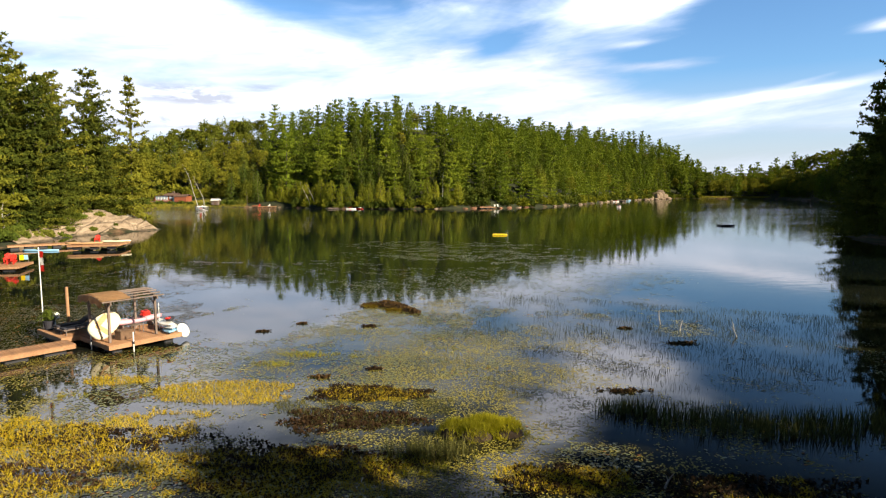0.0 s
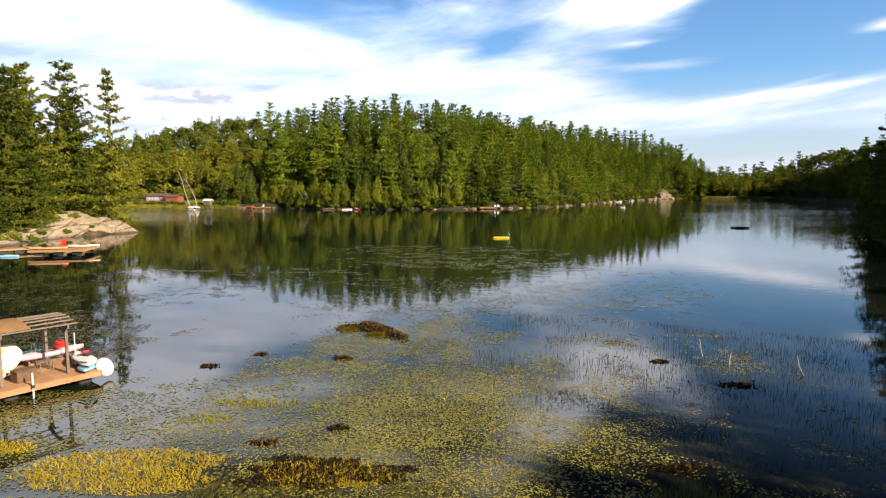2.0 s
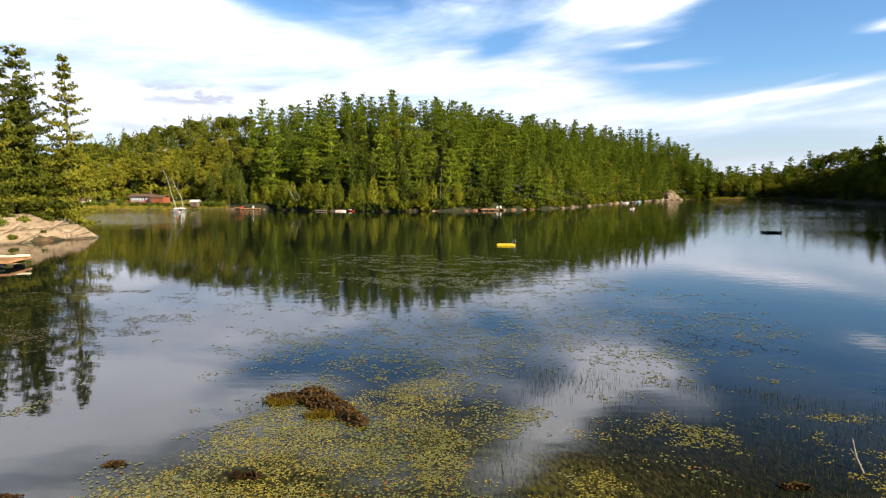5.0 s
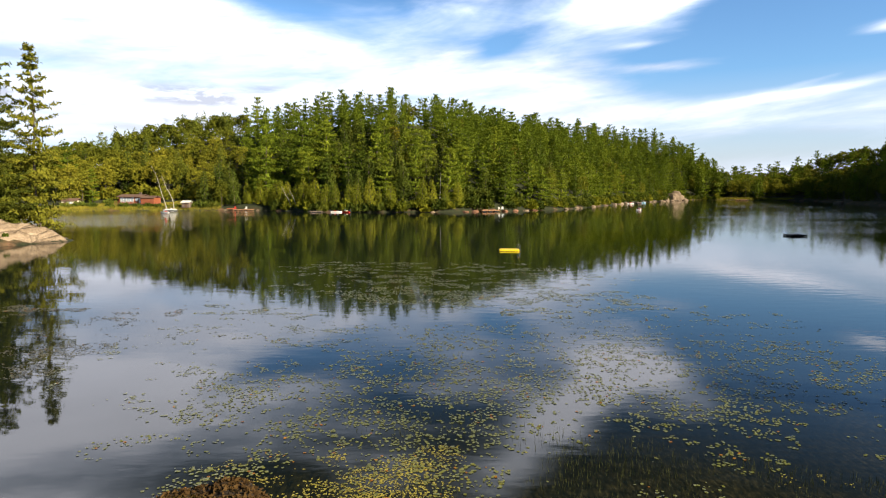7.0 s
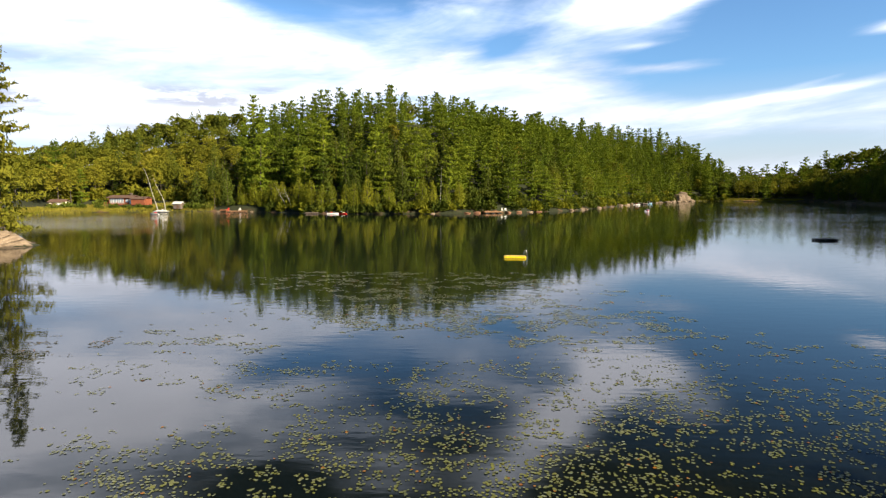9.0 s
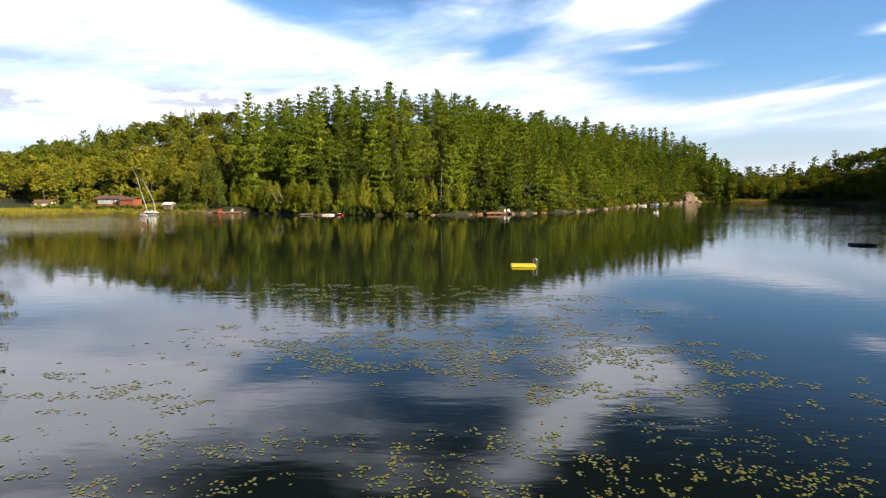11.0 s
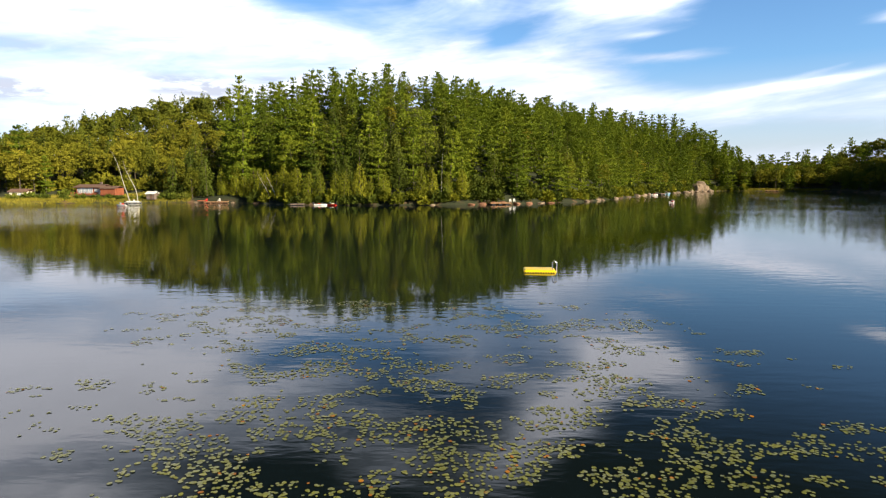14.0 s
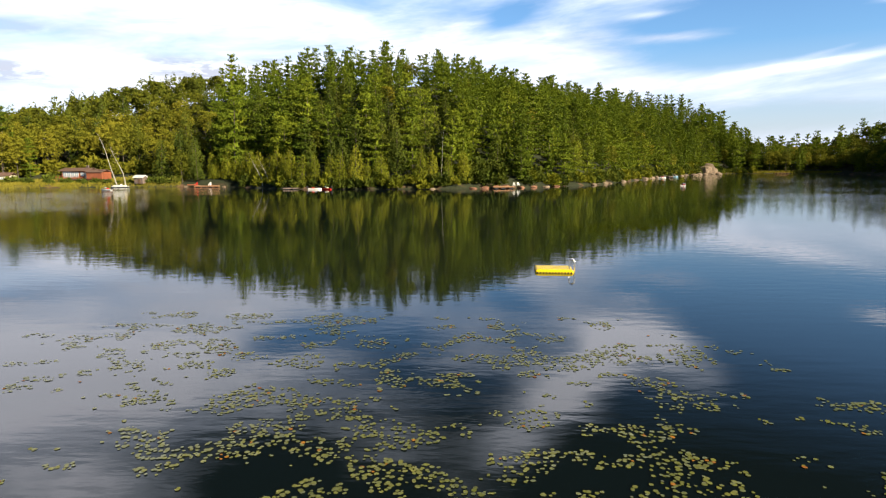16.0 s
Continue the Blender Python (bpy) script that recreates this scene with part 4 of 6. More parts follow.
def window(parent, x, y, z, w, h, panes=2):
    """Framed window, standing just proud of a wall that faces -y."""
    win = part("window", box(w, 0.06, h, (x, y, z), 0.01), WHITE, parent, "white window frame")
    pw = (w - 0.16 * (panes + 1)) / panes
    for k in range(panes):
        part("pane", box(pw, 0.03, h - 0.2, (x - w / 2 + 0.16 + pw / 2 + k * (pw + 0.16), y - 0.035, z + 0.1), 0.0), GLASS, win)


def gable(parent, sx, sy, rise, at, over=0.5, mat=None):
    bm = bmesh.new()
    hx, hy, t = sx / 2 + over, sy / 2 + over, 0.18
    prof = [(-hy, 0), (0, rise), (hy, 0), (hy, -t), (0, rise - t), (-hy, -t)]
    a = [bm.verts.new((-hx, y, z)) for y, z in prof]
    b = [bm.verts.new((hx, y, z)) for y, z in prof]
    for k in range(6):
        bm.faces.new((a[k], a[(k + 1) % 6], b[(k + 1) % 6], b[k]))
    bm.faces.new(a[::-1]), bm.faces.new(b)
    bmesh.ops.translate(bm, vec=at, verts=bm.verts)
    return part("roof", bm, mat or SHINGLE, parent)


def cottage():
    z0 = 1.7
    h = thing("house", pose(-117.6, 253.5, z0 + 0.7, 0, 0, -4) @ Matrix.Scale(0.92, 4), "single-storey brown cottage with a long white window front", "house")
    wall_box("wall", h, 9.0, 6.0, 2.7, (-3.6, 0, 0), RED_WOOD)
    wall_box("wall", h, 5.6, 5.0, 2.4, (4.6, -1.8, -0.1), RED_WOOD)
    gable(h, 9.0, 6.0, 0.95, (-3.6, 0, 2.75), 0.7)
    gable(h, 5.6, 5.0, 0.8, (4.6, -1.8, 2.35), 0.35)
    for k in range(4):
        window(h, -6.9 + k * 1.45, -3.04, 0.55, 1.38, 1.85, 2)
    window(h, -0.6, -3.04, 0.9, 1.1, 1.3, 2)
    part("door", box(0.9, 0.06, 2.0, (0.75, -3.03, 0.1), 0.01), WHITE, h)
    part("foundation", box(14.6, 5.4, 2.2, (0.0, -0.4, -2.2), 0.02), OLD_WOOD, h)
    deck = part("deck", box(8.5, 2.4, 0.15, (-4.4, -4.25, -0.15), 0.01), OLD_WOOD, h)
    for k in range(7):
        part("post", box(0.1, 0.1, 0.95, (-8.4 + k * 1.35, -5.35, 0.0), 0.01), RED_WOOD, deck)
    part("rail", box(8.4, 0.08, 0.08, (-4.4, -5.35, 0.95), 0.01), RED_WOOD, deck)
    part("rail", box(8.4, 0.05, 0.06, (-4.4, -5.35, 0.5), 0.01), RED_WOOD, deck)
    part("chimney", box(0.7, 0.7, 1.5, (-1.0, 0.6, 3.0), 0.02), OLD_WOOD, h)
    b = thing("cabin", pose(-140.5, 247, 1.3, 0, 0, 10), "small tan lakeside cabin with a brown roof", "cabin")
    wall_box("wall", b, 5.0, 4.0, 2.3, (0, 0, 0), CREAM)
    gable(b, 5.0, 4.0, 0.9, (0, 0, 2.3), 0.4)
    window(b, 0.6, -2.04, 0.8, 1.2, 1.0, 2)
    part("door", box(0.85, 0.06, 1.95, (-1.2, -2.03, 0.05), 0.01), BROWN, b)
    s = thing("shed", pose(-98.6, 248.3, 1.0, 0, 0, -6), "little brown boat shed with a pale metal roof", "shed")
    wall_box("wall", s, 2.8, 2.2, 1.9, (0, 0, 0), OLD_WOOD)
    gable(s, 2.8, 2.2, 0.7, (0, 0, 1.9), 0.3, WHITE)
    part("door", box(0.8, 0.06, 1.7, (0.3, -1.13, 0.02), 0.01), BROWN, s)


cottage()


def hull(length, beam, depth, sharp=0.9, stations=9):
    """Open boat hull, bow towards +x."""
    bm = bmesh.new()
    rows = []
    for i in range(stations):
        f = i / (stations - 1)
        w = beam / 2 * (1 - max(0.0, (f - 0.45) / 0.55) ** 2.2 * sharp)
        k = 0.12 * depth * max(0.0, f - 0.6)
        x = -length / 2 + length * f
        rows.append([bm.verts.new((x, sgn * w * q, z)) for sgn, q, z in ((-1, 1.0, depth + k), (-1, 0.86, depth * 0.45), (-1, 0.35, 0.0), (1, 0.35, 0.0), (1, 0.86, depth * 0.45), (1, 1.0, depth + k), (1, 0.88, depth * 0.95 + k), (1, 0.5, depth * 0.5), (-1, 0.5, depth * 0.5), (-1, 0.88, depth * 0.95 + k))])
    n = 10
    for a, b in zip(rows, rows[1:]):
        for k in range(n):
            bm.faces.new((a[k], a[(k + 1) % n], b[(k + 1) % n], b[k]))
    bm.faces.new(rows[0][::-1]), bm.faces.new(rows[-1])
    bmesh.ops.recalc_face_normals(bm, faces=bm.faces)
    return bm


def kayak_shape(length, beam, depth, seat=True):
    """Closed pointed hull with a rounded deck."""
    bm = bmesh.new()
    n, st = 10, 13
    rows = []
    for i in range(st):
        f = 2 * i / (st - 1) - 1
        w = beam / 2 * max(0.03, (1 - abs(f) ** 2.2))
        d = depth * (0.55 + 0.45 * (1 - abs(f) ** 3))
        lift = 0.10 * abs(f) ** 3
        ring = []
        for k in range(n):
            an = 2 * math.pi * k / n
            z = d * 0.5 * (1 + math.sin(an)) + lift
            if seat and abs(f) < 0.3 and math.sin(an) > 0.9:
                z -= d * 0.45
            ring.append(bm.verts.new((length / 2 * f, w * math.cos(an), z)))
        rows.append(ring)
    for a, b in zip(rows, rows[1:]):
        for k in range(n):
            bm.faces.new((a[k], a[(k + 1) % n], b[(k + 1) % n], b[k]))
    bm.faces.new(rows[0][::-1]), bm.faces.new(rows[-1])
    bmesh.ops.recalc_face_normals(bm, faces=bm.faces)
    return bm


def kayak(x, y, z, turn, length, mat, label, rx=0):
    k = thing("kayak", pose(x, y, z, rx, 0, turn), label, "kayak")
    part("hull", kayak_shape(length, 0.72, 0.34), mat, k, smooth=True)
    part("cockpit_rim", tube([(0.42 * math.cos(a), 0.22 * math.sin(a), 0.30) for a in np.linspace(0, 2 * math.pi, 13)], [0.02] * 13, 5), DARK, k)
    return k


def motor_boat(x, y, turn, length, mat, label):
    b = thing("motor_boat", pose(x, y, -0.12, 0, 0, turn), label, "boat", "boats along the shore")
    part("hull", hull(length, length * 0.36, 0.5), mat, b)
    part("windscreen", box(0.06, length * 0.26, 0.35, (length * 0.1, 0, 0.66), 0.01, Matrix.Rotation(0.5, 4, "Y")), GLASS, b)
    part("seat", box(0.5, length * 0.26, 0.4, (-length * 0.12, 0, 0.35), 0.04), RED if mat is WHITE else CREAM, b)
    part("outboard_motor", box(0.4, 0.35, 0.75, (-length * 0.5 - 0.15, 0, 0.35), 0.06), DARK, b)


def pontoon_boat(x, y, turn):
    b = thing("pontoon_boat", pose(x, y, 0, 0, 0, turn) @ Matrix.Scale(0.75, 4), "white pontoon boat moored below the birches", "boat", "boats along the shore")
    for s in (-1, 1):
        part("float", tube([(-3.2, s * 0.9, 0.1), (2.6, s * 0.9, 0.1), (3.3, s * 0.9, 0.35)], [0.28, 0.28, 0.06], 10), STEEL, b)
    part("deck", box(6.0, 2.4, 0.12, (0, 0, 0.36), 0.02), WHITE, b)
    for s in (-1, 1):
        part("side_panel", box(4.2, 0.06, 0.35, (0, s * 1.15, 0.5), 0.02), WHITE, b)
    for px in (-1.8, 1.4):
        part("bench", box(1.2, 2.0, 0.45, (px, 0, 0.48), 0.05), CREAM, b)
    part("console", box(0.5, 0.6, 0.9, (0.2, 0.5, 0.48), 0.05), WHITE, b)
    part("outboard_motor", box(0.4, 0.35, 0.9, (-3.3, 0, 0.1), 0.05), DARK, b)


def planked_dock(x, y, turn, length, width, z, label, planks_along="x", mat=DECK, floats=True, group="", plank=0.14):
    """Dock with its boards, rim and floats; the boards run across its length."""
    d = thing("dock", pose(x, y, z, 0, 0, turn), label, "dock", group)
    n = max(3, int(length / plank))
    w = length / n
    me = None
    for k in range(n):
        m = Matrix.Translation((-length / 2 + (k + 0.5) * w, 0, -0.035 + 0.004 * ((k * 37) % 5 - 2) * 0.4))
        if me is None:
            first = part("plank", box(w - 0.012, width, 0.035, (0, 0, 0), 0.004), mat, d, m=m)
            me = first.data
        else:
            child("plank", me, d, m)
    for s in (-1, 1):
        part("rim", box(length, 0.05, 0.20, (0, s * (width / 2 - 0.03), -0.245), 0.006), mat, d)
        part("rim", box(0.05, width - 0.12, 0.20, (s * (length / 2 - 0.03), 0, -0.24), 0.006), mat, d)
    if floats:
        k = max(2, int(length / 1.6))
        for i in range(k):
            for s in (-1, 1):
                part("float", box(min(1.0, length / k * 0.7), 0.5, 0.42, (-length / 2 + (i + 0.5) * length / k, s * (width / 2 - 0.55), -0.66), 0.05), FOAM, d)
    return d


def deck_chair(x, y, z, turn, mat=RED, label="red slatted lakeside chair on the dock"):
    c = thing("deck_chair", pose(x, y, z, 0, 0, turn), label, "chair", "chairs on the dock")
    for s in (-0.28, 0.28):
        part("leg", box(0.05, 0.09, 0.55, (0.32, s, 0.0), 0.01), mat, c)
        part("arm", box(0.75, 0.12, 0.03, (0.02, s * 1.15, 0.55), 0.008), mat, c)
        part("back_leg", box(0.9, 0.05, 0.10, (-0.05, s, 0.16), 0.01, Matrix.Rotation(0.25, 4, "Y")), mat, c)
    for k in range(5):
        part("seat_slat", box(0.09, 0.54, 0.02, (0.28 - k * 0.11, 0, 0.36 - k * 0.03), 0.005), mat, c)
        part("back_slat", box(0.02, 0.10, 0.8 - 0.06 * abs(k - 2), (-0.36, -0.24 + k * 0.12, 0.26), 0.005, Matrix.Rotation(-0.35, 4, "Y")), mat, c)


def far_shore():
    pontoon_boat(-102.5, 243.8, 8)
    motor_boat(-95.5, 225, 175, 2.8, WHITE, "small white open boat lying off the meadow")
    motor_boat(-39.5, 226.5, 15, 3.6, WHITE, "white motor boat with red seats under the cedars")
    motor_boat(-36.5, 227.2, 160, 2.8, RED, "small red boat moored under the cedars")
    motor_boat(64.5, 246, 60, 3.6, WHITE, "white motor boat afloat off the rocky shore")
    motor_boat(86, 333, 40, 4.5, WHITE, "white boat moored at the rocky shore")
    motor_boat(98, 352, 50, 4.0, BLUE, "pale blue boat moored at the rocky shore")
    planked_dock(-76.5, 244.6, 4, 7.0, 2.0, 0.45, "low reddish dock below the trees", mat=DECK, plank=0.3)
    planked_dock(-46.5, 228.0, 20, 4.0, 1.6, 0.45, "narrow wooden dock under the cedars", mat=OLD_WOOD, plank=0.3)
    planked_dock(11, 231.6, 10, 6.0, 2.2, 0.6, "reddish wooden dock over the rocks", mat=DECK, plank=0.3)
    planked_dock(177, 414, -15, 7.0, 2.0, 0.5, "reddish dock on the grassy far beach", mat=DECK, plank=0.3)
    planked_dock(92, 343, 52, 6.0, 2.0, 0.5, "wooden dock at the rocky shore", mat=OLD_WOOD, plank=0.3)
    deck_chair(14.0, 232.4, 0.6, -90, WHITE, "white chair on the reddish dock")
    deck_chair(15.2, 232.8, 0.62, -80, WHITE, "white chair on the reddish dock")
    deck_chair(-75.5, 244.4, 0.45, -90, WHITE, "white chair on the low dock")
    deck_chair(-79.5, 244.2, 0.45, -100, RED, "red chair on the low dock")
    canoe = kayak(-81.5, 245.6, 0.5, 50, 3.2, RED_WOOD, "dull red canoe resting on the shore rocks")
    st = thing("wood_steps", pose(8.5, 234.2, 0.6, 0, 0, 12), "reddish wooden steps up the bank", "steps")
    for k in range(5):
        part("step", box(1.4, 0.35, 0.06, (0, k * 0.4, k * 0.32), 0.01), DECK, st)
    for s in (-0.75, 0.75):
        part("stringer", box(0.06, 2.3, 0.2, (s, 0.9, 0.48), 0.01, Matrix.Rotation(0.67, 4, "X")), DECK, st)


far_shore()


def birch(x, y, h, lean, turn, seed, bare=False, label="white leaning birch with a thin crown"):
    rng = np.random.default_rng(seed)
    z = max(0.2, float(land_height(np.array([x]), np.array([y]))[0]))
    t = thing("birch_tree", pose(x, y, z, 0, 0, turn), label, "birch", "birches on the shore")
    child("trunk", trunk_mesh(rng, h, 0.10 if bare else 0.16, BIRCH_BARK, 10, 3.0, 0.45, lean), t)
    if not bare:
        child("crown", leaf_crown(rng, h * 1.1, 2.2, h * 0.72, 10, 800, 0.5, LEAF), t, Matrix.Translation((lean * 0.85, 2.2, 0)))


birch(-105.5, 247.6, 17, -6.0, 0, 3)
birch(-103.2, 247.8, 12.5, -4.0, 0, 4)
birch(-58.0, 239.5, 9.5, -3.5, 0, 5, True, "bare white birch trunk leaning over the shore")
birch(-55.8, 239.0, 8.0, -3.0, 10, 6, True, "bare white birch trunk leaning over the shore")
birch(-6.0, 234.0, 13, 0.8, 0, 7, True, "slim grey dead birch among the cedars")
birch(-70.5, 110, 12.0, -0.8, 0, 8)
birch(-68.5, 90.5, 5.5, 0.6, 0, 9)

# ---------------------------------------------------------------- swimming rafts


def yellow_raft():
    r = thing("swim_raft", pose(6.75, 104.8, -0.19, 0, 0, -4), "bright yellow plastic swimming raft afloat on the lake", "swim raft")
    part("body", box(2.5, 1.9, 0.38, (0, 0, 0), 0.09), YELLOW, r, smooth=False)
    part("top_mat", box(2.2, 1.6, 0.03, (0, 0, 0.375), 0.01), YELLOW, r)
    for k in range(12):
        part("grip_hole", box(0.10, 0.03, 0.07, (-1.1 + k * 0.2, -0.955, 0.19), 0.02), DARK, r)
    for k in range(8):
        part("grip_hole", box(0.03, 0.10, 0.07, (-1.255, -0.75 + k * 0.21, 0.19), 0.02), DARK, r)
    lad = part("ladder", tube([(1.02, -0.55, 0.3), (1.02, -0.55, 0.95), (1.2, -0.55, 1.05), (1.36, -0.55, 0.9), (1.36, -0.55, -0.5)], [0.03] * 5, 8), STEEL, r, "bright steel ladder")
    part("rail", tube([(1.02, -0.1, 0.3), (1.02, -0.1, 0.95), (1.2, -0.1, 1.05), (1.36, -0.1, 0.9), (1.36, -0.1, -0.5)], [0.03] * 5, 8), STEEL, lad)
    for z in (-0.2, 0.15):
        part("rung", tube([(1.36, -0.55, z), (1.36, -0.1, z)], [0.02, 0.02], 6), STEEL, lad)


yellow_raft()
planked_dock(55.2, 128.4, 5, 2.7, 2.0, 0.28, "dark weathered swimming raft afloat on the lake", mat=DARK_WOOD, floats=False)

# ---------------------------------------------------------------- dock with the pergola
DOCK = pose(-17.66, 29.75, 0.5, 0, 0, 52.8)


def on_dock(x, y, z=0.0, turn=0.0):
    return DOCK @ pose(x, y, z, 0, 0, turn)


def at_dock(x, y, z=0.0):
    p = DOCK @ Vector((x, y, z))
    return p.x, p.y, p.z


px, py, _ = at_dock(1.87, 1.75)
planked_dock(px, py, 142.8, 3.5, 3.75, 0.5, "warm brown cedar dock carrying a pergola and boats")
px, py, _ = at_dock(0.3, 5.2)
planked_dock(px, py, 142.8, 3.36, 2.3, 0.5, "cedar dock section with loungers and a flagpole")
gang = Vector((-0.64, -0.77)).normalized()
gx, gy, _ = at_dock(-0.75, 2.5)
planked_dock(gx + gang.x * 6.5, gy + gang.y * 6.5, math.degrees(math.atan2(gang.y, gang.x)), 13.0, 1.25, 0.49, "long cedar gangway leading to the dock")


def pergola():
    p = thing("pergola", on_dock(0, 0), "weathered wooden pergola half shaded by a tan canopy", "pergola")
    xs, ys = (0.32, 2.65), (0.62, 2.9)
    for x in xs:
        for y in ys:
            part("post", box(0.11, 0.11, 2.0, (x, y, 0), 0.01), OLD_WOOD, p)
            part("bracket", box(0.06, 0.6, 0.06, (x, y + (0.2 if y < 1 else -0.2), 1.66), 0.01, Matrix.Rotation(0.8 if y < 1 else -0.8, 4, "X")), OLD_WOOD, p)
    def arch(y):
        return 0.20 * math.sin(math.pi * min(max((y - 0.35) / 2.85, 0.0), 1.0))

    for x in xs:
        bm = bmesh.new()
        rows = []
        for i in range(13):
            y = 0.30 + 2.95 * i / 12
            rows.append([bm.verts.new((x + dx, y, 1.92 + dz + arch(y))) for dx, dz in ((-0.035, 0.0), (0.035, 0.0), (0.035, 0.15), (-0.035, 0.15))])
        for p0, p1 in zip(rows, rows[1:]):
            for k in range(4):
                bm.faces.new((p0[k], p0[(k + 1) % 4], p1[(k + 1) % 4], p1[k]))
        bm.faces.new(rows[0][::-1]), bm.faces.new(rows[-1])
        bmesh.ops.recalc_face_normals(bm, faces=bm.faces)
        part("beam", bm, OLD_WOOD, p, "arched beam")
    for k in range(8):
        y = 0.36 + k * 0.405
        part("rafter", box(3.1, 0.045, 0.06, (1.48, y, 2.072 + arch(y)), 0.006), OLD_WOOD, p)
    bm = bmesh.new()
    n, mth = 14, 8
    grid = [[bm.verts.new((0.0 + 1.35 * j / mth, 0.35 + 2.85 * i / n, 2.155 + arch(0.35 + 2.85 * i / n) + 0.012 * math.sin(i * 2.7))) for j in range(mth + 1)] for i in range(n + 1)]
    edge = [[bm.verts.new((-0.05 - 0.02 * j, 0.35 + 2.85 * i / n, 2.12 + arch(0.35 + 2.85 * i / n) - 0.07 * j - (0.12 * abs(math.sin(i * math.pi / 3.5))) * j * 0.5)) for j in range(4)] for i in range(n + 1)]
    for i in range(n):
        for j in range(mth):
            bm.faces.new((grid[i][j], grid[i][j + 1], grid[i + 1][j + 1], grid[i + 1][j]))
        for j in range(3):
            bm.faces.new((edge[i][j], edge[i + 1][j], edge[i + 1][j + 1], edge[i][j + 1]))
        bm.faces.new((grid[i][0], grid[i + 1][0], edge[i + 1][0], edge[i][0]))
    bmesh.ops.solidify(bm, geom=bm.faces[:], thickness=0.02)
    part("canopy", bm, TAN, p, "tan cloth canopy with a sagging edge")


pergola()


def inflatable():
    """Oval inflatable with a bent stripe, leaning on the storage box."""
    turn = pose(0, 0, 0, -34, 0, 0) @ Matrix.Rotation(-0.50, 4, "Y")

    def oval(sx, sz, half, rim):
        bm = bmesh.new()
        rows = []
        for a in np.linspace(0, 2 * math.pi, 29)[:-1]:
            c, q = math.cos(a), math.sin(a)
            x, z = math.copysign(abs(c) ** 0.78, c) * sx, math.copysign(abs(q) ** 0.78, q) * sz * (1 - 0.16 * c)
            rows.append([bm.verts.new((x * k, y, z * k)) for k, y in ((0.55, -half), (1 - rim, -half * 1.06), (0.985, -half * 0.6), (1.0, 0.0), (0.985, half * 0.6), (1 - rim, half * 1.06), (0.55, half))])
        for p0, p1 in zip(rows, rows[1:] + rows[:1]):
            for j in range(6):
                bm.faces.new((p0[j], p0[j + 1], p1[j + 1], p1[j]))
        bm.faces.new([r[0] for r in rows]), bm.faces.new([r[-1] for r in rows][::-1])
        bmesh.ops.recalc_face_normals(bm, faces=bm.faces)
        bmesh.ops.transform(bm, matrix=turn, verts=bm.verts)
        return bm

    body = oval(0.95, 0.56, 0.12, 0.10)
    low = min(v.co.z for v in body.verts)
    c = thing("inflatable_lounger", on_dock(0.66, 1.95, -low, 8), "cream oval inflatable lounger with a brown stripe leaning on a box", "inflatable")
    part("body", body, CREAM, c, smooth=True)
    bands = []
    for x, z, ln, an in ((-0.36, -0.10, 0.74, 1.75), (0.02, 0.28, 0.80, 0.12)):
        q = box(ln, 0.03, 0.27, (0, 0, -0.135), 0.01, None)
        bmesh.ops.transform(q, matrix=turn @ Matrix.Translation((x, -0.125, z)) @ Matrix.Rotation(-an, 4, "Y"), verts=q.verts)
        bands.append(q)
    part("stripe", join(bands), TAN, c, "broad brown stripe")
    b = thing("deck_box", on_dock(1.15, 0.95, 0, 10), "brown wicker storage box on the dock", "box")
    part("body", box(0.7, 0.5, 0.42, (0, 0, 0), 0.02), BROWN, b)
    part("lid", box(0.74, 0.54, 0.06, (0, 0, 0.42), 0.02), BROWN, b)


inflatable()


def small_table():
    t = thing("side_table", on_dock(2.15, 1.7, 0, 10), "low dark wooden side table on the dock", "table")
    part("tabletop", box(0.6, 0.42, 0.04, (0, 0, 0.42), 0.01), OLD_WOOD, t)
    for sx in (-0.26, 0.26):
        for sy in (-0.17, 0.17):
            part("leg", box(0.045, 0.045, 0.42, (sx, sy, 0), 0.005), OLD_WOOD, t)


small_table()


def loungers():
    for y in (4.3, 5.2):
        l = thing("sun_lounger", on_dock(0.35, y, 0, 4), "dark padded sun lounger on the dock", "lounger", "loungers on the dock")
        part("frame", box(1.85, 0.6, 0.06, (0, 0, 0.24), 0.01), OLD_WOOD, l)
        part("mattress", box(1.25, 0.56, 0.09, (-0.28, 0, 0.30), 0.03), DARK, l)
        part("backrest", box(0.75, 0.56, 0.09, (0.6, 0, 0.42), 0.03, Matrix.Rotation(-0.5, 4, "Y")), DARK, l)
        for sx in (-0.8, 0.8):
            for sy in (-0.25, 0.25):
                part("leg", box(0.05, 0.05, 0.24, (sx, sy, 0), 0.005), OLD_WOOD, l)


loungers()


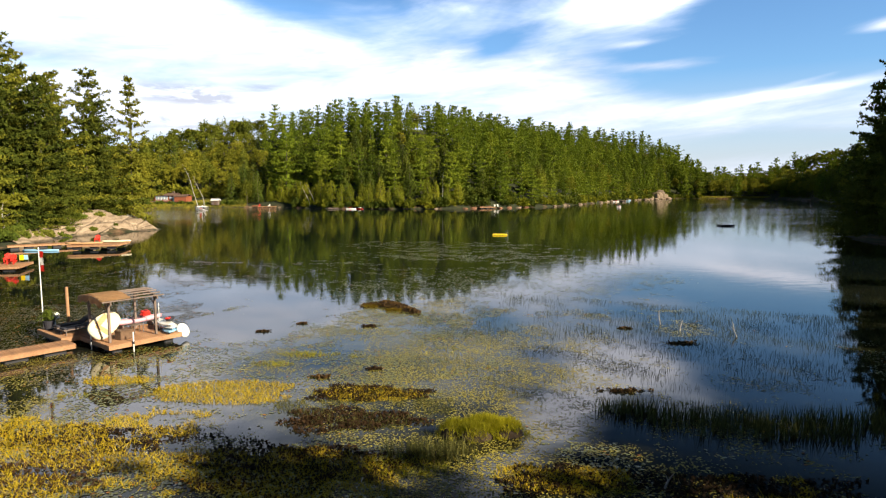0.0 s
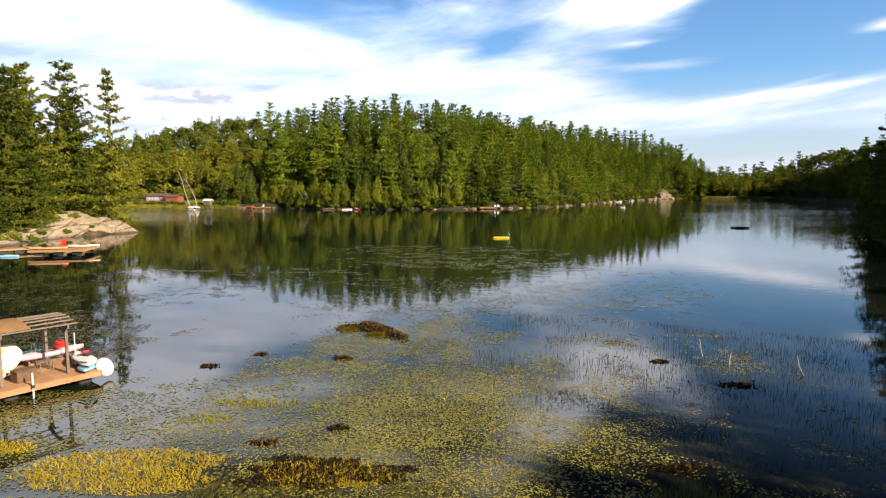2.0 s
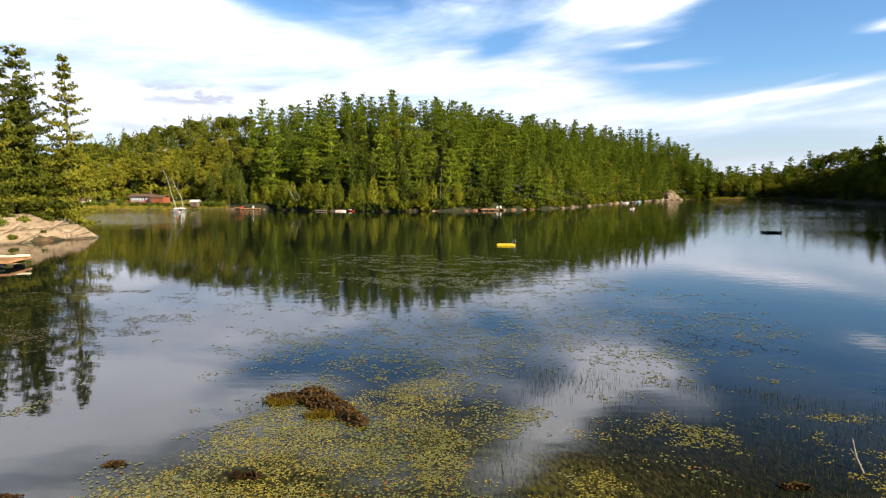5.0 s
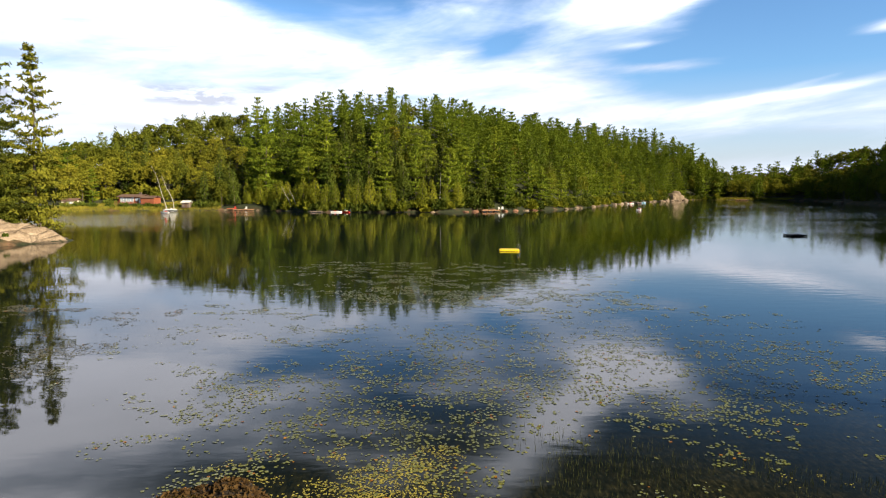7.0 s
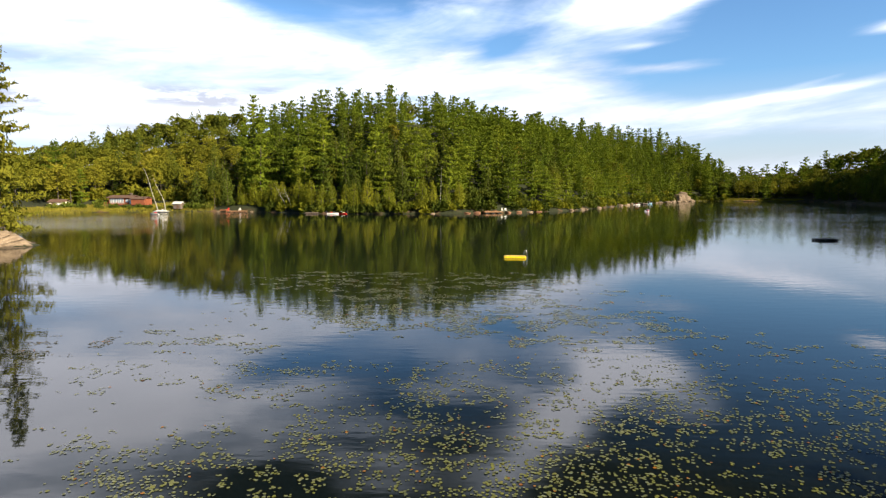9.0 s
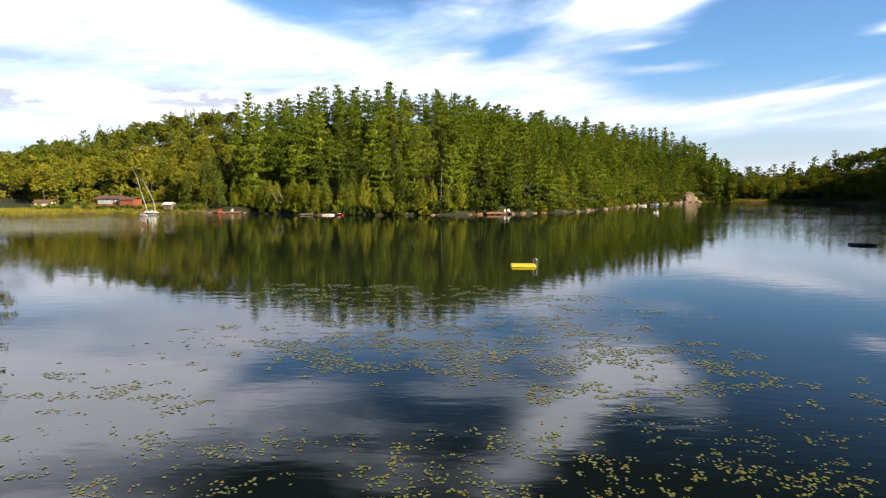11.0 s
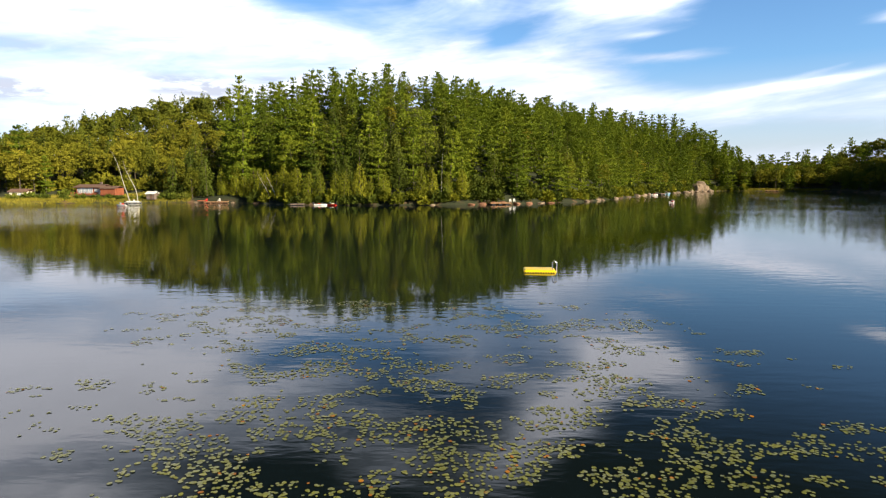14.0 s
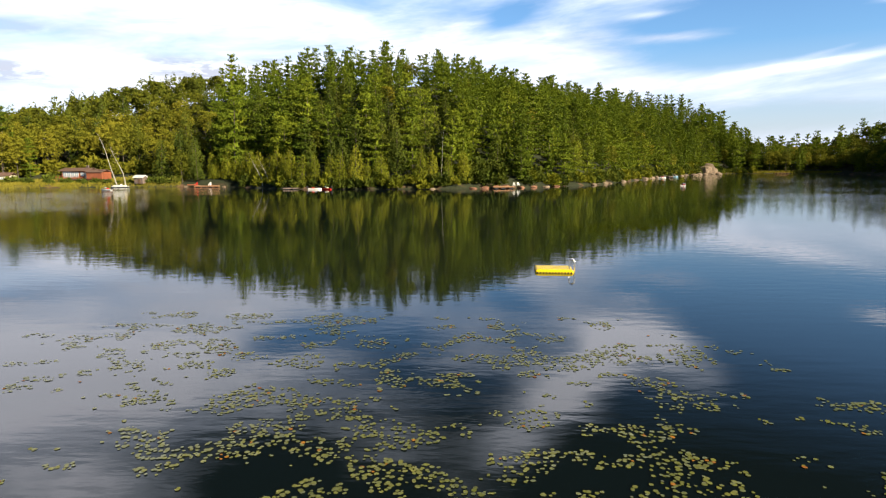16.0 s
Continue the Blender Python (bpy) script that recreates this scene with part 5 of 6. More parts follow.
def flag_and_pots():
    f = thing("flagpole", on_dock(-0.6, 6.6), "white flagpole with a limp red and white flag", "flagpole")
    part("pole", tube([(0, 0, 0), (0, 0, 2.4), (0, 0, 4.4)], [0.035, 0.03, 0.022], 8), WHITE, f)
    part("finial", tube([(0, 0, 4.4), (0, 0, 4.46), (0, 0, 4.5)], [0.03, 0.04, 0.01], 8), WHITE, f)
    for k, (mat, z0, z1) in enumerate(((RED, 3.95, 4.3), (WHITE, 3.55, 3.95), (RED, 3.2, 3.55))):
        bm = bmesh.new()
        n = 8
        rows = [[bm.verts.new((0.04 + 0.17 * j / n, 0.045 * math.sin(j * 1.9 + z * 3), z - 0.05 * j / n)) for j in range(n + 1)] for z in np.linspace(z0, z1, 5)]
        for a, b in zip(rows, rows[1:]):
            for j in range(n):
                bm.faces.new((a[j], a[j + 1], b[j + 1], b[j]))
        bmesh.ops.solidify(bm, geom=bm.faces[:], thickness=0.008)
        part("flag_panel", bm, mat, f)
    rng = np.random.default_rng(3)
    pot = thing("planter", on_dock(-0.45, 6.25), "dark planter with a small green shrub", "planter")
    part("pot", tube([(0, 0, 0), (0, 0, 0.45), (0, 0, 0.5)], [0.2, 0.28, 0.29], 14), DARK, pot)
    P = rng.normal(0, 0.15, (260, 3)) + np.array([0, 0, 0.75])
    V, F = blades(P, rng.normal(0, 1, P.shape) + np.array([0, 0, 0.7]), np.full(260, 0.2), np.full(260, 0.035), rng)
    child("foliage", soup("foliage", V, F, BUSH), pot)
    po = thing("mooring_post", on_dock(0.75, 6.9, -0.9), "tall bare wooden mooring post", "post")
    part("post", tube([(0, 0, -0.6), (0, 0, 1.2), (0, 0, 3.0)], [0.09, 0.085, 0.08], 10), DECK, po)
    part("cap", tube([(0, 0, 3.0), (0, 0, 3.04)], [0.085, 0.05], 10), DECK, po)
    o = thing("outboard_motor", on_dock(-0.1, 6.45, 0, 30), "white outboard motor standing on its bracket", "outboard motor")
    part("cowl", box(0.35, 0.5, 0.36, (0, 0, 0.5), 0.09), WHITE, o)
    part("shaft", box(0.12, 0.2, 0.5, (0, 0.05, 0.0), 0.03), WHITE, o)
    part("stand", box(0.4, 0.3, 0.05, (0, 0, 0.0), 0.01), OLD_WOOD, o)


flag_and_pots()


def boats_on_dock():
    x, y, z = at_dock(2.75, 3.1, 0.02)
    rk = thing("boat_rack", on_dock(2.75, 3.1, 0, 0), "low wooden rack holding the pink kayak", "rack")
    for q in (-0.8, 0.8):
        part("bearer", box(0.08, 0.6, 0.24, (q, 0, 0), 0.01), OLD_WOOD, rk)
    z += 0.22
    kayak(x, y, z, 55, 3.0, PINK, "pale pink kayak lying on the dock")
    x, y, z = at_dock(1.75, 4.3, 0.05)
    kayak(x, y, z, 48, 2.7, AQUA, "aqua kayak laid beside the loungers")
    b = thing("gear_bag", on_dock(1.35, 3.55, 0, 20), "dark navy gear bag heaped with towels", "bag")
    part("bag", box(0.6, 0.4, 0.45, (0, 0, 0), 0.13), DARK, b)
    part("towel", box(0.45, 0.3, 0.12, (0.1, 0.0, 0.43), 0.05), RED, b, "red towel")
    part("towel", box(0.4, 0.3, 0.10, (-0.15, 0.05, 0.44), 0.04), AQUA, b, "aqua towel")
    v = thing("life_vests", on_dock(3.3, 3.12, 0.56, 10), "pile of red life vests on the kayak", "life vests")
    part("vest", box(0.5, 0.34, 0.14, (0, 0, 0), 0.05), RED, v)
    part("vest", box(0.44, 0.34, 0.14, (0.05, 0.06, 0.13), 0.05, Matrix.Rotation(0.2, 4, "X")), RED, v)
    part("strap", box(0.06, 0.36, 0.02, (0.0, 0.0, 0.28), 0.005), DARK, v)
    l = thing("boarding_ladder", on_dock(2.3, 3.52, 0, 0), "bright steel boarding ladder at the dock's edge", "ladder")
    for s in (0.0, 0.45):
        part("rail", tube([(s, -0.45, 0), (s, -0.42, 0.75), (s, -0.2, 0.92), (s, 0.05, 0.8), (s, 0.08, -0.9)], [0.022] * 5, 8), STEEL, l)
    for z in (-0.3, -0.6):
        part("rung", tube([(0, 0.08, z), (0.45, 0.08, z)], [0.02, 0.02], 6), STEEL, l)
    # boards stacked over the corner
    for k, (x, y, z, tn, mat) in enumerate(((3.45, 0.75, 0.02, 62, BLUE), (3.55, 0.95, 0.18, 70, WHITE), (3.4, 1.15, 0.34, 80, WHITE))):
        p = thing("paddle_board", on_dock(x, y, z, tn), "pale blue and white paddle board stacked on the dock corner", "paddle board", "boards on the dock corner")
        part("board", kayak_shape(2.0, 0.75, 0.15, False), mat, p, smooth=True)
        part("fin", box(0.16, 0.02, 0.12, (-0.8, 0, -0.01), 0.004), DARK, p)
    tb = thing("swim_tube", on_dock(3.98, 0.35, -0.42, 20) @ pose(0, 0, 0.42, 62, 0, 0), "white inflated swim tube hung over the dock's side", "swim tube")
    ring = [(0.27 * math.cos(a), 0.30 * math.sin(a), 0.0) for a in np.linspace(0, 2 * math.pi, 21)]
    part("tube", tube(ring, [0.12] * 21, 10), WHITE, tb, smooth=True)
    part("floor", tube([(0, 0, -0.03), (0, 0, 0.03)], [0.27, 0.27], 16), BLUE, tb)
    g = thing("gear_bag", on_dock(3.62, 1.0, 0.5, 40), "black and red gear bag on the boards", "bag")
    part("bag", box(0.55, 0.35, 0.22, (0, 0, 0), 0.08), DARK, g)
    part("towel", box(0.3, 0.25, 0.08, (-0.25, 0, 0.16), 0.03), RED, g, "red towel")
    m = thing("pole", on_dock(3.3, 1.55, 0.0), "thin white pole standing at the dock corner", "pole")
    part("shaft", tube([(0, 0, 0), (0, 0, 1.45)], [0.022, 0.018], 6), WHITE, m)
    part("base", box(0.22, 0.22, 0.05, (0, 0, 0), 0.01), DARK, m)
    for x in (-0.02, 1.15):
        q = thing("dock_pipe", on_dock(x, -0.06 if x > 0 else 2.0, -1.6), "grey metal dock pipe driven into the lake bed", "pipe", "dock pipes")
        part("pipe", tube([(0, 0, -0.4), (0, 0, 2.1)], [0.032, 0.032], 8), WHITE, q)
        part("collar", tube([(0, 0, 1.5), (0, 0, 1.62)], [0.06, 0.06], 8), DARK, q)


boats_on_dock()


def west_docks():
    planked_dock(-47.2, 60.6, 18, 6.0, 4.2, 0.5, "wooden dock with red chairs below the west bank")
    for x, y, tn in ((-46.6, 62.0, -60), (-47.7, 61.6, -60), (-48.8, 61.2, -55), (-45.6, 61.2, -80)):
        deck_chair(x, y, 0.5, tn)
    t = thing("towel_rack", pose(-45.2, 62.4, 0.5, 0, 0, 10), "low rack hung with a yellow and a blue towel", "rack")
    part("rail", box(0.9, 0.04, 0.04, (0, 0, 0.8), 0.005), OLD_WOOD, t)
    for s in (-0.42, 0.42):
        part("post", box(0.04, 0.04, 0.8, (s, 0, 0), 0.005), OLD_WOOD, t)
    part("towel", box(0.4, 0.06, 0.55, (-0.2, 0, 0.28), 0.02), YELLOW, t, "yellow towel")
    part("towel", box(0.4, 0.06, 0.5, (0.22, 0, 0.33), 0.02), BLUE, t, "blue towel")
    planked_dock(-48.6, 81.6, 12, 6.2, 5.0, 0.75, "floating cedar dock on black floats by the rocks")
    kayak(-49.6, 79.8, 0.76, 10, 4.6, TAN, "tan canoe lying on the floating dock")
    kayak(-47.0, 82.8, 0.76, 20, 3.6, CREAM, "cream kayak lying on the floating dock")
    deck_chair(-49.6, 82.8, 0.75, -70)
    kayak(-54.6, 78.6, -0.08, 4, 4.6, BLUE, "pale blue rowing kayak afloat beside the dock")
    planked_dock(-57.0, 82.5, 40, 8.0, 1.8, 0.6, "short cedar gangway from the west bank")


west_docks()

# ---------------------------------------------------------------- plants of the shallows


def grass(name, spots, rng, mat, label, category, blade=(0.15, 0.35), width=0.012, lean=0.45, z=0.0):
    """Upright blades at spots, as one uncounted growth."""
    P = np.column_stack([spots, np.full(len(spots), z)])
    D = np.column_stack([rng.normal(0, lean, len(P)), rng.normal(0, lean, len(P)), np.ones(len(P))])
    L = rng.uniform(*blade, len(P))
    V, F = blades(P, D, L, width * rng.uniform(0.7, 1.3, len(P)), rng)
    ob = new(name, soup(name, V, F, mat))
    return tagged(ob, label, category, kind="stuff")


def ellipse(rng, n, x, y, rx, ry, turn=0.0, ragged=0.35):
    a, q = rng.uniform(0, 2 * math.pi, n), np.sqrt(rng.uniform(0, 1, n))
    q = q * (1 + ragged * np.sin(a * 3 + x) * 0.6 + ragged * np.sin(a * 7 + y) * 0.5)
    u, v = q * np.cos(a) * rx, q * np.sin(a) * ry
    c, s = math.cos(turn), math.sin(turn)
    return np.column_stack([x + u * c - v * s, y + u * s + v * c])


GOLD = foliage("golden_sedge", (0.080, 0.055, 0.005), (0.29, 0.20, 0.010), (0.50, 0.37, 0.022), 1.1, 0.8, 0.2)
GREEN = foliage("green_sedge", (0.085, 0.090, 0.006), (0.36, 0.33, 0.015), (0.56, 0.50, 0.030), 0.8, 0.8, 0.3)
OLIVE = foliage("olive_rush", (0.03, 0.035, 0.010), (0.075, 0.08, 0.022), (0.14, 0.13, 0.04), 0.5, 0.8, 0.2)
PAD = foliage("lily_pads", (0.080, 0.094, 0.018), (0.170, 0.178, 0.034), (0.285, 0.275, 0.055), 0.35, 0.32, 0.05, 0.5)
# darker, browner copy of the pad colours for the pads west of x -17
PAD_DARK = foliage("dark_lily_pads", (0.028, 0.026, 0.006), (0.062, 0.056, 0.012), (0.12, 0.10, 0.02), 0.35, 0.40, 0.05, 0.35)
WEED = foliage("pond_weed", (0.11, 0.105, 0.025), (0.30, 0.26, 0.05), (0.46, 0.40, 0.08), 0.5, 0.45, 0.05)
PAD_OLD = foliage("old_lily_pads", (0.16, 0.05, 0.012), (0.40, 0.17, 0.02), (0.60, 0.38, 0.03), 0.5, 0.5, 0.05)


def field(x, y, cell, seed):
    """Smooth random field from -1 to 1."""
    g = np.random.default_rng(900 + seed).uniform(-1, 1, (256, 256))
    u, v = x / cell + 100.3, y / cell + 50.7
    i, j = np.floor(u).astype(int), np.floor(v).astype(int)
    a, b = u - i, v - j
    a, b = a * a * (3 - 2 * a), b * b * (3 - 2 * b)
    i0, i1, j0, j1 = i % 256, (i + 1) % 256, j % 256, (j + 1) % 256
    return (g[i0, j0] * (1 - a) + g[i1, j0] * a) * (1 - b) + (g[i0, j1] * (1 - a) + g[i1, j1] * a) * b


def sedge():
    rng = np.random.default_rng(51)
    n = 240000
    x, y = rng.uniform(-22, 9, n), rng.uniform(14.5, 32, n)
    wide = field(x * 0.45, y, 1.5, 21) + 0.5 * field(x * 0.6, y, 0.7, 22) + 0.35 * field(x, y, 0.3, 23)
    gold = np.zeros(n)
    for x0, y0, rx, ry, full in ((-13.5, 18.5, 6.5, 3.6, 1.0), (-9.8, 24.6, 2.8, 1.2, 1.15), (-6.0, 17.6, 3.4, 2.2, 0.75), (2.4, 17.8, 1.9, 1.0, 0.9), (-4.0, 24.6, 2.0, 0.9, 0.8), (-15, 26, 1.5, 0.6, 0.8), (6.8, 17.0, 2.6, 0.8, 0.6), (-7.2, 21.2, 1.2, 0.8, 0.7)):
        gold = np.maximum(gold, full / (1 + np.exp((((x - x0) / rx) ** 2 + ((y - y0) / ry) ** 2 - 1 + 0.4 * wide) * 4)))
    green = np.zeros(n)
    for x0, y0, rx, ry, full in ((-7.7, 30.2, 1.6, 0.5, 0.9), (-5.2, 30.0, 0.9, 0.4, 0.9), (-2.2, 18.4, 1.4, 0.9, 0.8), (-16.5, 23.6, 1.6, 0.8, 0.7), (-10.5, 16.8, 2.6, 1.2, 0.7), (3.6, 17.2, 1.2, 0.7, 0.8), (-9.2, 28.6, 1.0, 0.4, 0.7), (-13, 21.5, 2.0, 0.8, 0.6)):
        green = np.maximum(green, full / (1 + np.exp((((x - x0) / rx) ** 2 + ((y - y0) / ry) ** 2 - 1 + 0.4 * wide) * 4)))
    u = rng.random(n)
    brown = np.where((np.abs(x + 4.2) < 3.4) & (y < 25), 0.9, 0.0) * (1 - gold)
    for mask, mat, what in (((wide > 0.50 - 1.05 * gold) & (gold > 0.06) & (u < 0.80), GOLD, "golden"), ((wide > 0.62 - 1.05 * green) & (green > 0.06) & (u > 0.45), GREEN, "bright green"), ((wide > 0.78 - 0.62 * brown) & (brown > 0.1) & (u < 0.5), OLIVE, "brownish")):
        sp = np.column_stack([x, y])[mask]
        grass("sedge_mat", sp, rng, mat, what + " sedge growing in ragged mats from the shallow water", "sedge", (0.06, 0.21), 0.010, 0.75)
    for x, y, rx, ry, n in [(0.25, 20.8, 0.95, 0.6, 3200), (0.95, 20.6, 0.6, 0.42, 1400), (-0.75, 20.5, 0.55, 0.4, 1200), (-0.1, 20.2, 0.6, 0.3, 1000)]:
        s = ellipse(rng, n, x, y, rx, ry)
        q = 1 - np.clip(((s[:, 0] - x) / rx) ** 2 + ((s[:, 1] - y) / ry) ** 2, 0, 1)
        P = np.column_stack([s, 0.42 * np.sqrt(q)])
        D = np.column_stack([(s[:, 0] - x) * 0.5 + rng.normal(0, 0.4, n), (s[:, 1] - y) * 0.5 + rng.normal(0, 0.4, n), np.ones(n)])
        V, F = blades(P, D, rng.uniform(0.10, 0.28, n), np.full(n, 0.010), rng)
        tagged(new("grass_tussock", soup("grass_tussock", V, F, GREEN)), "bright yellow-green grass tussock standing in the shallows", "grass tussock", kind="stuff")
        bm = bmesh.new()
        bmesh.ops.create_icosphere(bm, subdivisions=3, radius=1.0)
        for v in bm.verts:
            v.co = Vector((v.co.x * rx * 0.9, v.co.y * ry * 0.9, v.co.z * 0.42)) * (1 + 0.15 * noise.noise(v.co * 2))
        tagged(part("peat_hummock", bm, MUD, None, m=pose(x, y, -0.03)), "dark peat hummock under the grass", "hummock")
    for x, y, rx, ry, n in [(7.6, 22.0, 2.2, 0.8, 700), (10.2, 21.0, 2.4, 1.0, 850), (12.8, 21.6, 1.8, 0.9, 500), (5.6, 22.8, 1.0, 0.5, 350), (14.5, 20.5, 1.5, 0.8, 500), (-1.5, 19.0, 1.4, 0.6, 500)]:
        grass("rush_bed", ellipse(rng, n, x, y, rx, ry), rng, OLIVE, "dark olive rushes standing in the shallows", "rushes", (0.35, 0.75), 0.014, 0.18)


sedge()


def reeds():
    rng = np.random.default_rng(61)
    S = []
    while len(S) < 17000:
        x, y = rng.uniform(-3, 24), rng.uniform(23, 50)
        edge = 49 - 0.42 * x if x > 0 else 49 + 0.5 * x
        if y > edge or y < 24 + 0.1 * x:
            continue
        n = noise.noise(Vector((x * 0.45, y * 0.30, 3.0))) + 0.5 * noise.noise(Vector((x * 1.3, y * 0.9, 7.0)))
        if n + 0.25 * math.exp(-((y - 35) / 5) ** 2) + 0.02 * x > rng.uniform(-0.15, 0.9):
            S.append((x, y))
    grass("reeds", np.array(S), rng, OLIVE, "sparse thin grey-green reeds standing in still water", "reeds", (0.08, 0.27), 0.0065, 0.18)


reeds()


def pads():
    """Floating leaves: dense small ones in the bay, looser rafts of larger ones further out."""
    rng = np.random.default_rng(71)
    n = 620000
    y = 14 + 80 * rng.random(n) ** 1.15
    x = rng.uniform(-48, 34, n)
    big = field(x, y, 9.0, 1) + 0.5 * field(x, y, 3.6, 2)
    mid, tight = field(x, y, 1.7, 3), field(x, y, 0.55, 4)
    clump = np.where(y > 64, field(x * 0.7, y, 0.85, 14) + 0.55 * field(x, y, 0.36, 15), 0.55 * field(x * 0.7, y, 0.85, 14) + 0.75 * field(x, y, 0.26, 15))

    def patch_at(x0, y0, rx, ry):
        q = ((x - x0) / rx) ** 2 + ((y - y0) / ry) ** 2 + 0.45 * mid + 0.35 * big
        return 1 / (1 + np.exp((q - 1) * 5))

    near_bay = y < 44 + 3 * mid
    dens = np.where(near_bay, 0.16 + 0.55 * big + 0.40 * mid + 0.35 * tight, -1.0)
    dens += np.where(near_bay & (x > -12 + 3 * mid) & (x < 1 + 3 * tight) & (y > 24) & (y < 41 + 4 * mid), 0.12, 0)
    dens -= np.where(near_bay & (x > 1.5 + 2 * mid) & (y > 30), 0.42, 0)
    dens -= np.where(near_bay & (x > 3 + mid) & (y > 20), 0.22, 0)
    dens -= np.where((x < -12.5 + 0.45 * np.clip(y - 32, 0, 11) + 2 * mid) & (x > -19 + 3 * mid + 2 * big) & (y > 31 + mid) & (y < 60), 0.6, 0)
    dens += np.where((x < -19 + 3 * mid + 2 * big) & (y < 66), 0.22, 0) + np.where((x < -7) & (x > -19) & (y < 33), 0.2, 0)
    west = ~near_bay & (x < -19 + 3 * mid + 2 * big) & (y < 66 + 3 * mid)
    dens = np.where(west, 0.05 + 0.30 * big + 0.40 * mid + 0.55 * tight, dens)
    # rafts of the outer lake: (x, y, half width, half depth, fullness)
    outer = np.zeros(n)
    for x0, y0, rx, ry, full in ((-2, 51, 10, 6.5, 0.95), (9, 54, 9, 8, 0.85), (0, 60, 12, 4, 0.55), (-0.5, 72.5, 8.5, 5, 1.0), (8.5, 69.5, 5.5, 7, 0.85), (-4, 80, 5.5, 4.5, 0.85), (3.5, 77.5, 4, 2.4, 0.85),
                                 (-11.5, 74, 4, 5, 0.45), (9.5, 86, 3, 1.6, 0.35), (-3, 87.5, 14, 5, 0.72), (6, 82, 9, 5, 0.45), (-14, 62, 6, 8, 0.40), (4, 66, 6, 3, 0.35), (14, 60, 6, 9, 0.45), (-13, 86, 6, 4, 0.3), (11, 80, 5, 4, 0.25)):
        outer = np.maximum(outer, full * patch_at(x0, y0, rx, ry))
    outer *= np.where((np.abs(x + 1.5) < 4.5) & (np.abs(y - 64.6) < 1.6), 0.1, 1.0)
    loose = ~near_bay & ~west
    raft = loose & (clump > 0.95 - 1.15 * outer) & (outer > 0.08) & (rng.random(n) < np.where(y < 62, 0.62, 0.50))
    keep = (raft | (~loose & (dens > rng.uniform(0.05, 0.75, n)))) & (np.abs(x) < 5 + 0.82 * y)
    S = np.column_stack([x, y])[keep][:84000]
    far = S[:, 1] > 46
    R = np.where(S[:, 1] > 64, rng.uniform(0.036, 0.076, len(S)), rng.uniform(0.026, 0.060, len(S)))
    old = rng.random(len(S)) < np.where(far, 0.02, 0.05)
    ang = np.array([0.30, 1.2, 2.1, 3.14, 4.2, 5.1, 5.98])
    shape = np.column_stack([np.cos(ang), np.sin(ang) * 0.92, np.zeros(7)])

    def leaf_mesh(name, idx, mat):
        k = len(idx)
        t = rng.uniform(0, 2 * math.pi, k)
        tilt = rng.normal(0, 0.05, (k, 2))
        c, s = np.cos(t)[:, None], np.sin(t)[:, None]
        X = (shape[None, :, 0] * c - shape[None, :, 1] * s) * R[idx][:, None]
        Y = (shape[None, :, 0] * s + shape[None, :, 1] * c) * R[idx][:, None]
        Z = 0.010 + rng.uniform(0, 0.012, k)[:, None] + X * tilt[:, :1] + Y * tilt[:, 1:]
        V = np.stack([X + S[idx, 0][:, None], Y + S[idx, 1][:, None], np.maximum(Z, 0.004)], -1)
        F = np.array([(0, 1, 2), (0, 2, 4), (2, 3, 4), (0, 4, 6), (4, 5, 6)])[:4 if k > 90000 else 5]
        F = (F[None] + (np.arange(k) * 7)[:, None, None]).reshape(-1, 3)
        return soup(name, V.reshape(-1, 3), F, mat)

    # fine pond weed at the surface between the leaves
    m = 330000
    wx, wy = rng.uniform(-26, 15, m), 15 + 31 * rng.random(m) ** 0.9
    w = 0.10 + 0.5 * field(wx, wy, 5.0, 7) + 0.42 * field(wx, wy, 1.5, 8) + 0.3 * field(wx, wy, 0.5, 9)
    w += 0.38 / (1 + np.exp(-(wx + 8.5) * 1.0)) / (1 + np.exp((wx - np.where(wy > 29, 1.0, 3.5)) * 0.8)) - 1.1 / (1 + np.exp((wx + 12.5 - 0.45 * np.clip(wy - 32, 0, 10) + 2.2 * field(wx, wy, 3.0, 11)) * 1.2)) / (1 + np.exp(-(wy - 31.5 - 2.0 * field(wx, wy, 2.5, 12)) * 1.1)) - 0.05 * np.clip(wx - 4, 0, 20) - 0.06 * np.clip(wy - 41, 0, 9)
    ok = (w > rng.uniform(0.05, 0.9, m)) & (np.abs(wx) < 4 + 0.78 * wy)
    wx, wy = wx[ok][:85000], wy[ok][:85000]
    P = np.column_stack([wx, wy, rng.uniform(0.006, 0.014, len(wx))])
    D = np.column_stack([rng.normal(0, 1, (len(wx), 2)), rng.normal(0, 0.06, len(wx))])
    L = rng.uniform(0.04, 0.10, len(wx))
    V, F = blades(P, D, L, L * 0.35, rng, 0.08)
    V[:, 2] = np.maximum(V[:, 2], 0.004)
    tagged(new("pond_weed", soup("pond_weed", V, F, WEED)), "pale yellow-green pond weed carpeting the shallow water", "pond weed", kind="stuff")

    # a stretch of the outer raft whose leaves can be told apart singly
    near = (np.abs(S[:, 0] + 1.5) < 4.5) & (S[:, 1] > 74) & (S[:, 1] < 79) & ~old
    pick = np.where(near)[0][:290]
    rest_i = np.setdiff1d(np.where(~old)[0], pick)
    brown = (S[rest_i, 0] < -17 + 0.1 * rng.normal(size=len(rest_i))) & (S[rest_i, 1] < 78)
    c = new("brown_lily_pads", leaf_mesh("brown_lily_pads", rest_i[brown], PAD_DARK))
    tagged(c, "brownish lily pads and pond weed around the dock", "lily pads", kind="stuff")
    rest_i = rest_i[~brown]
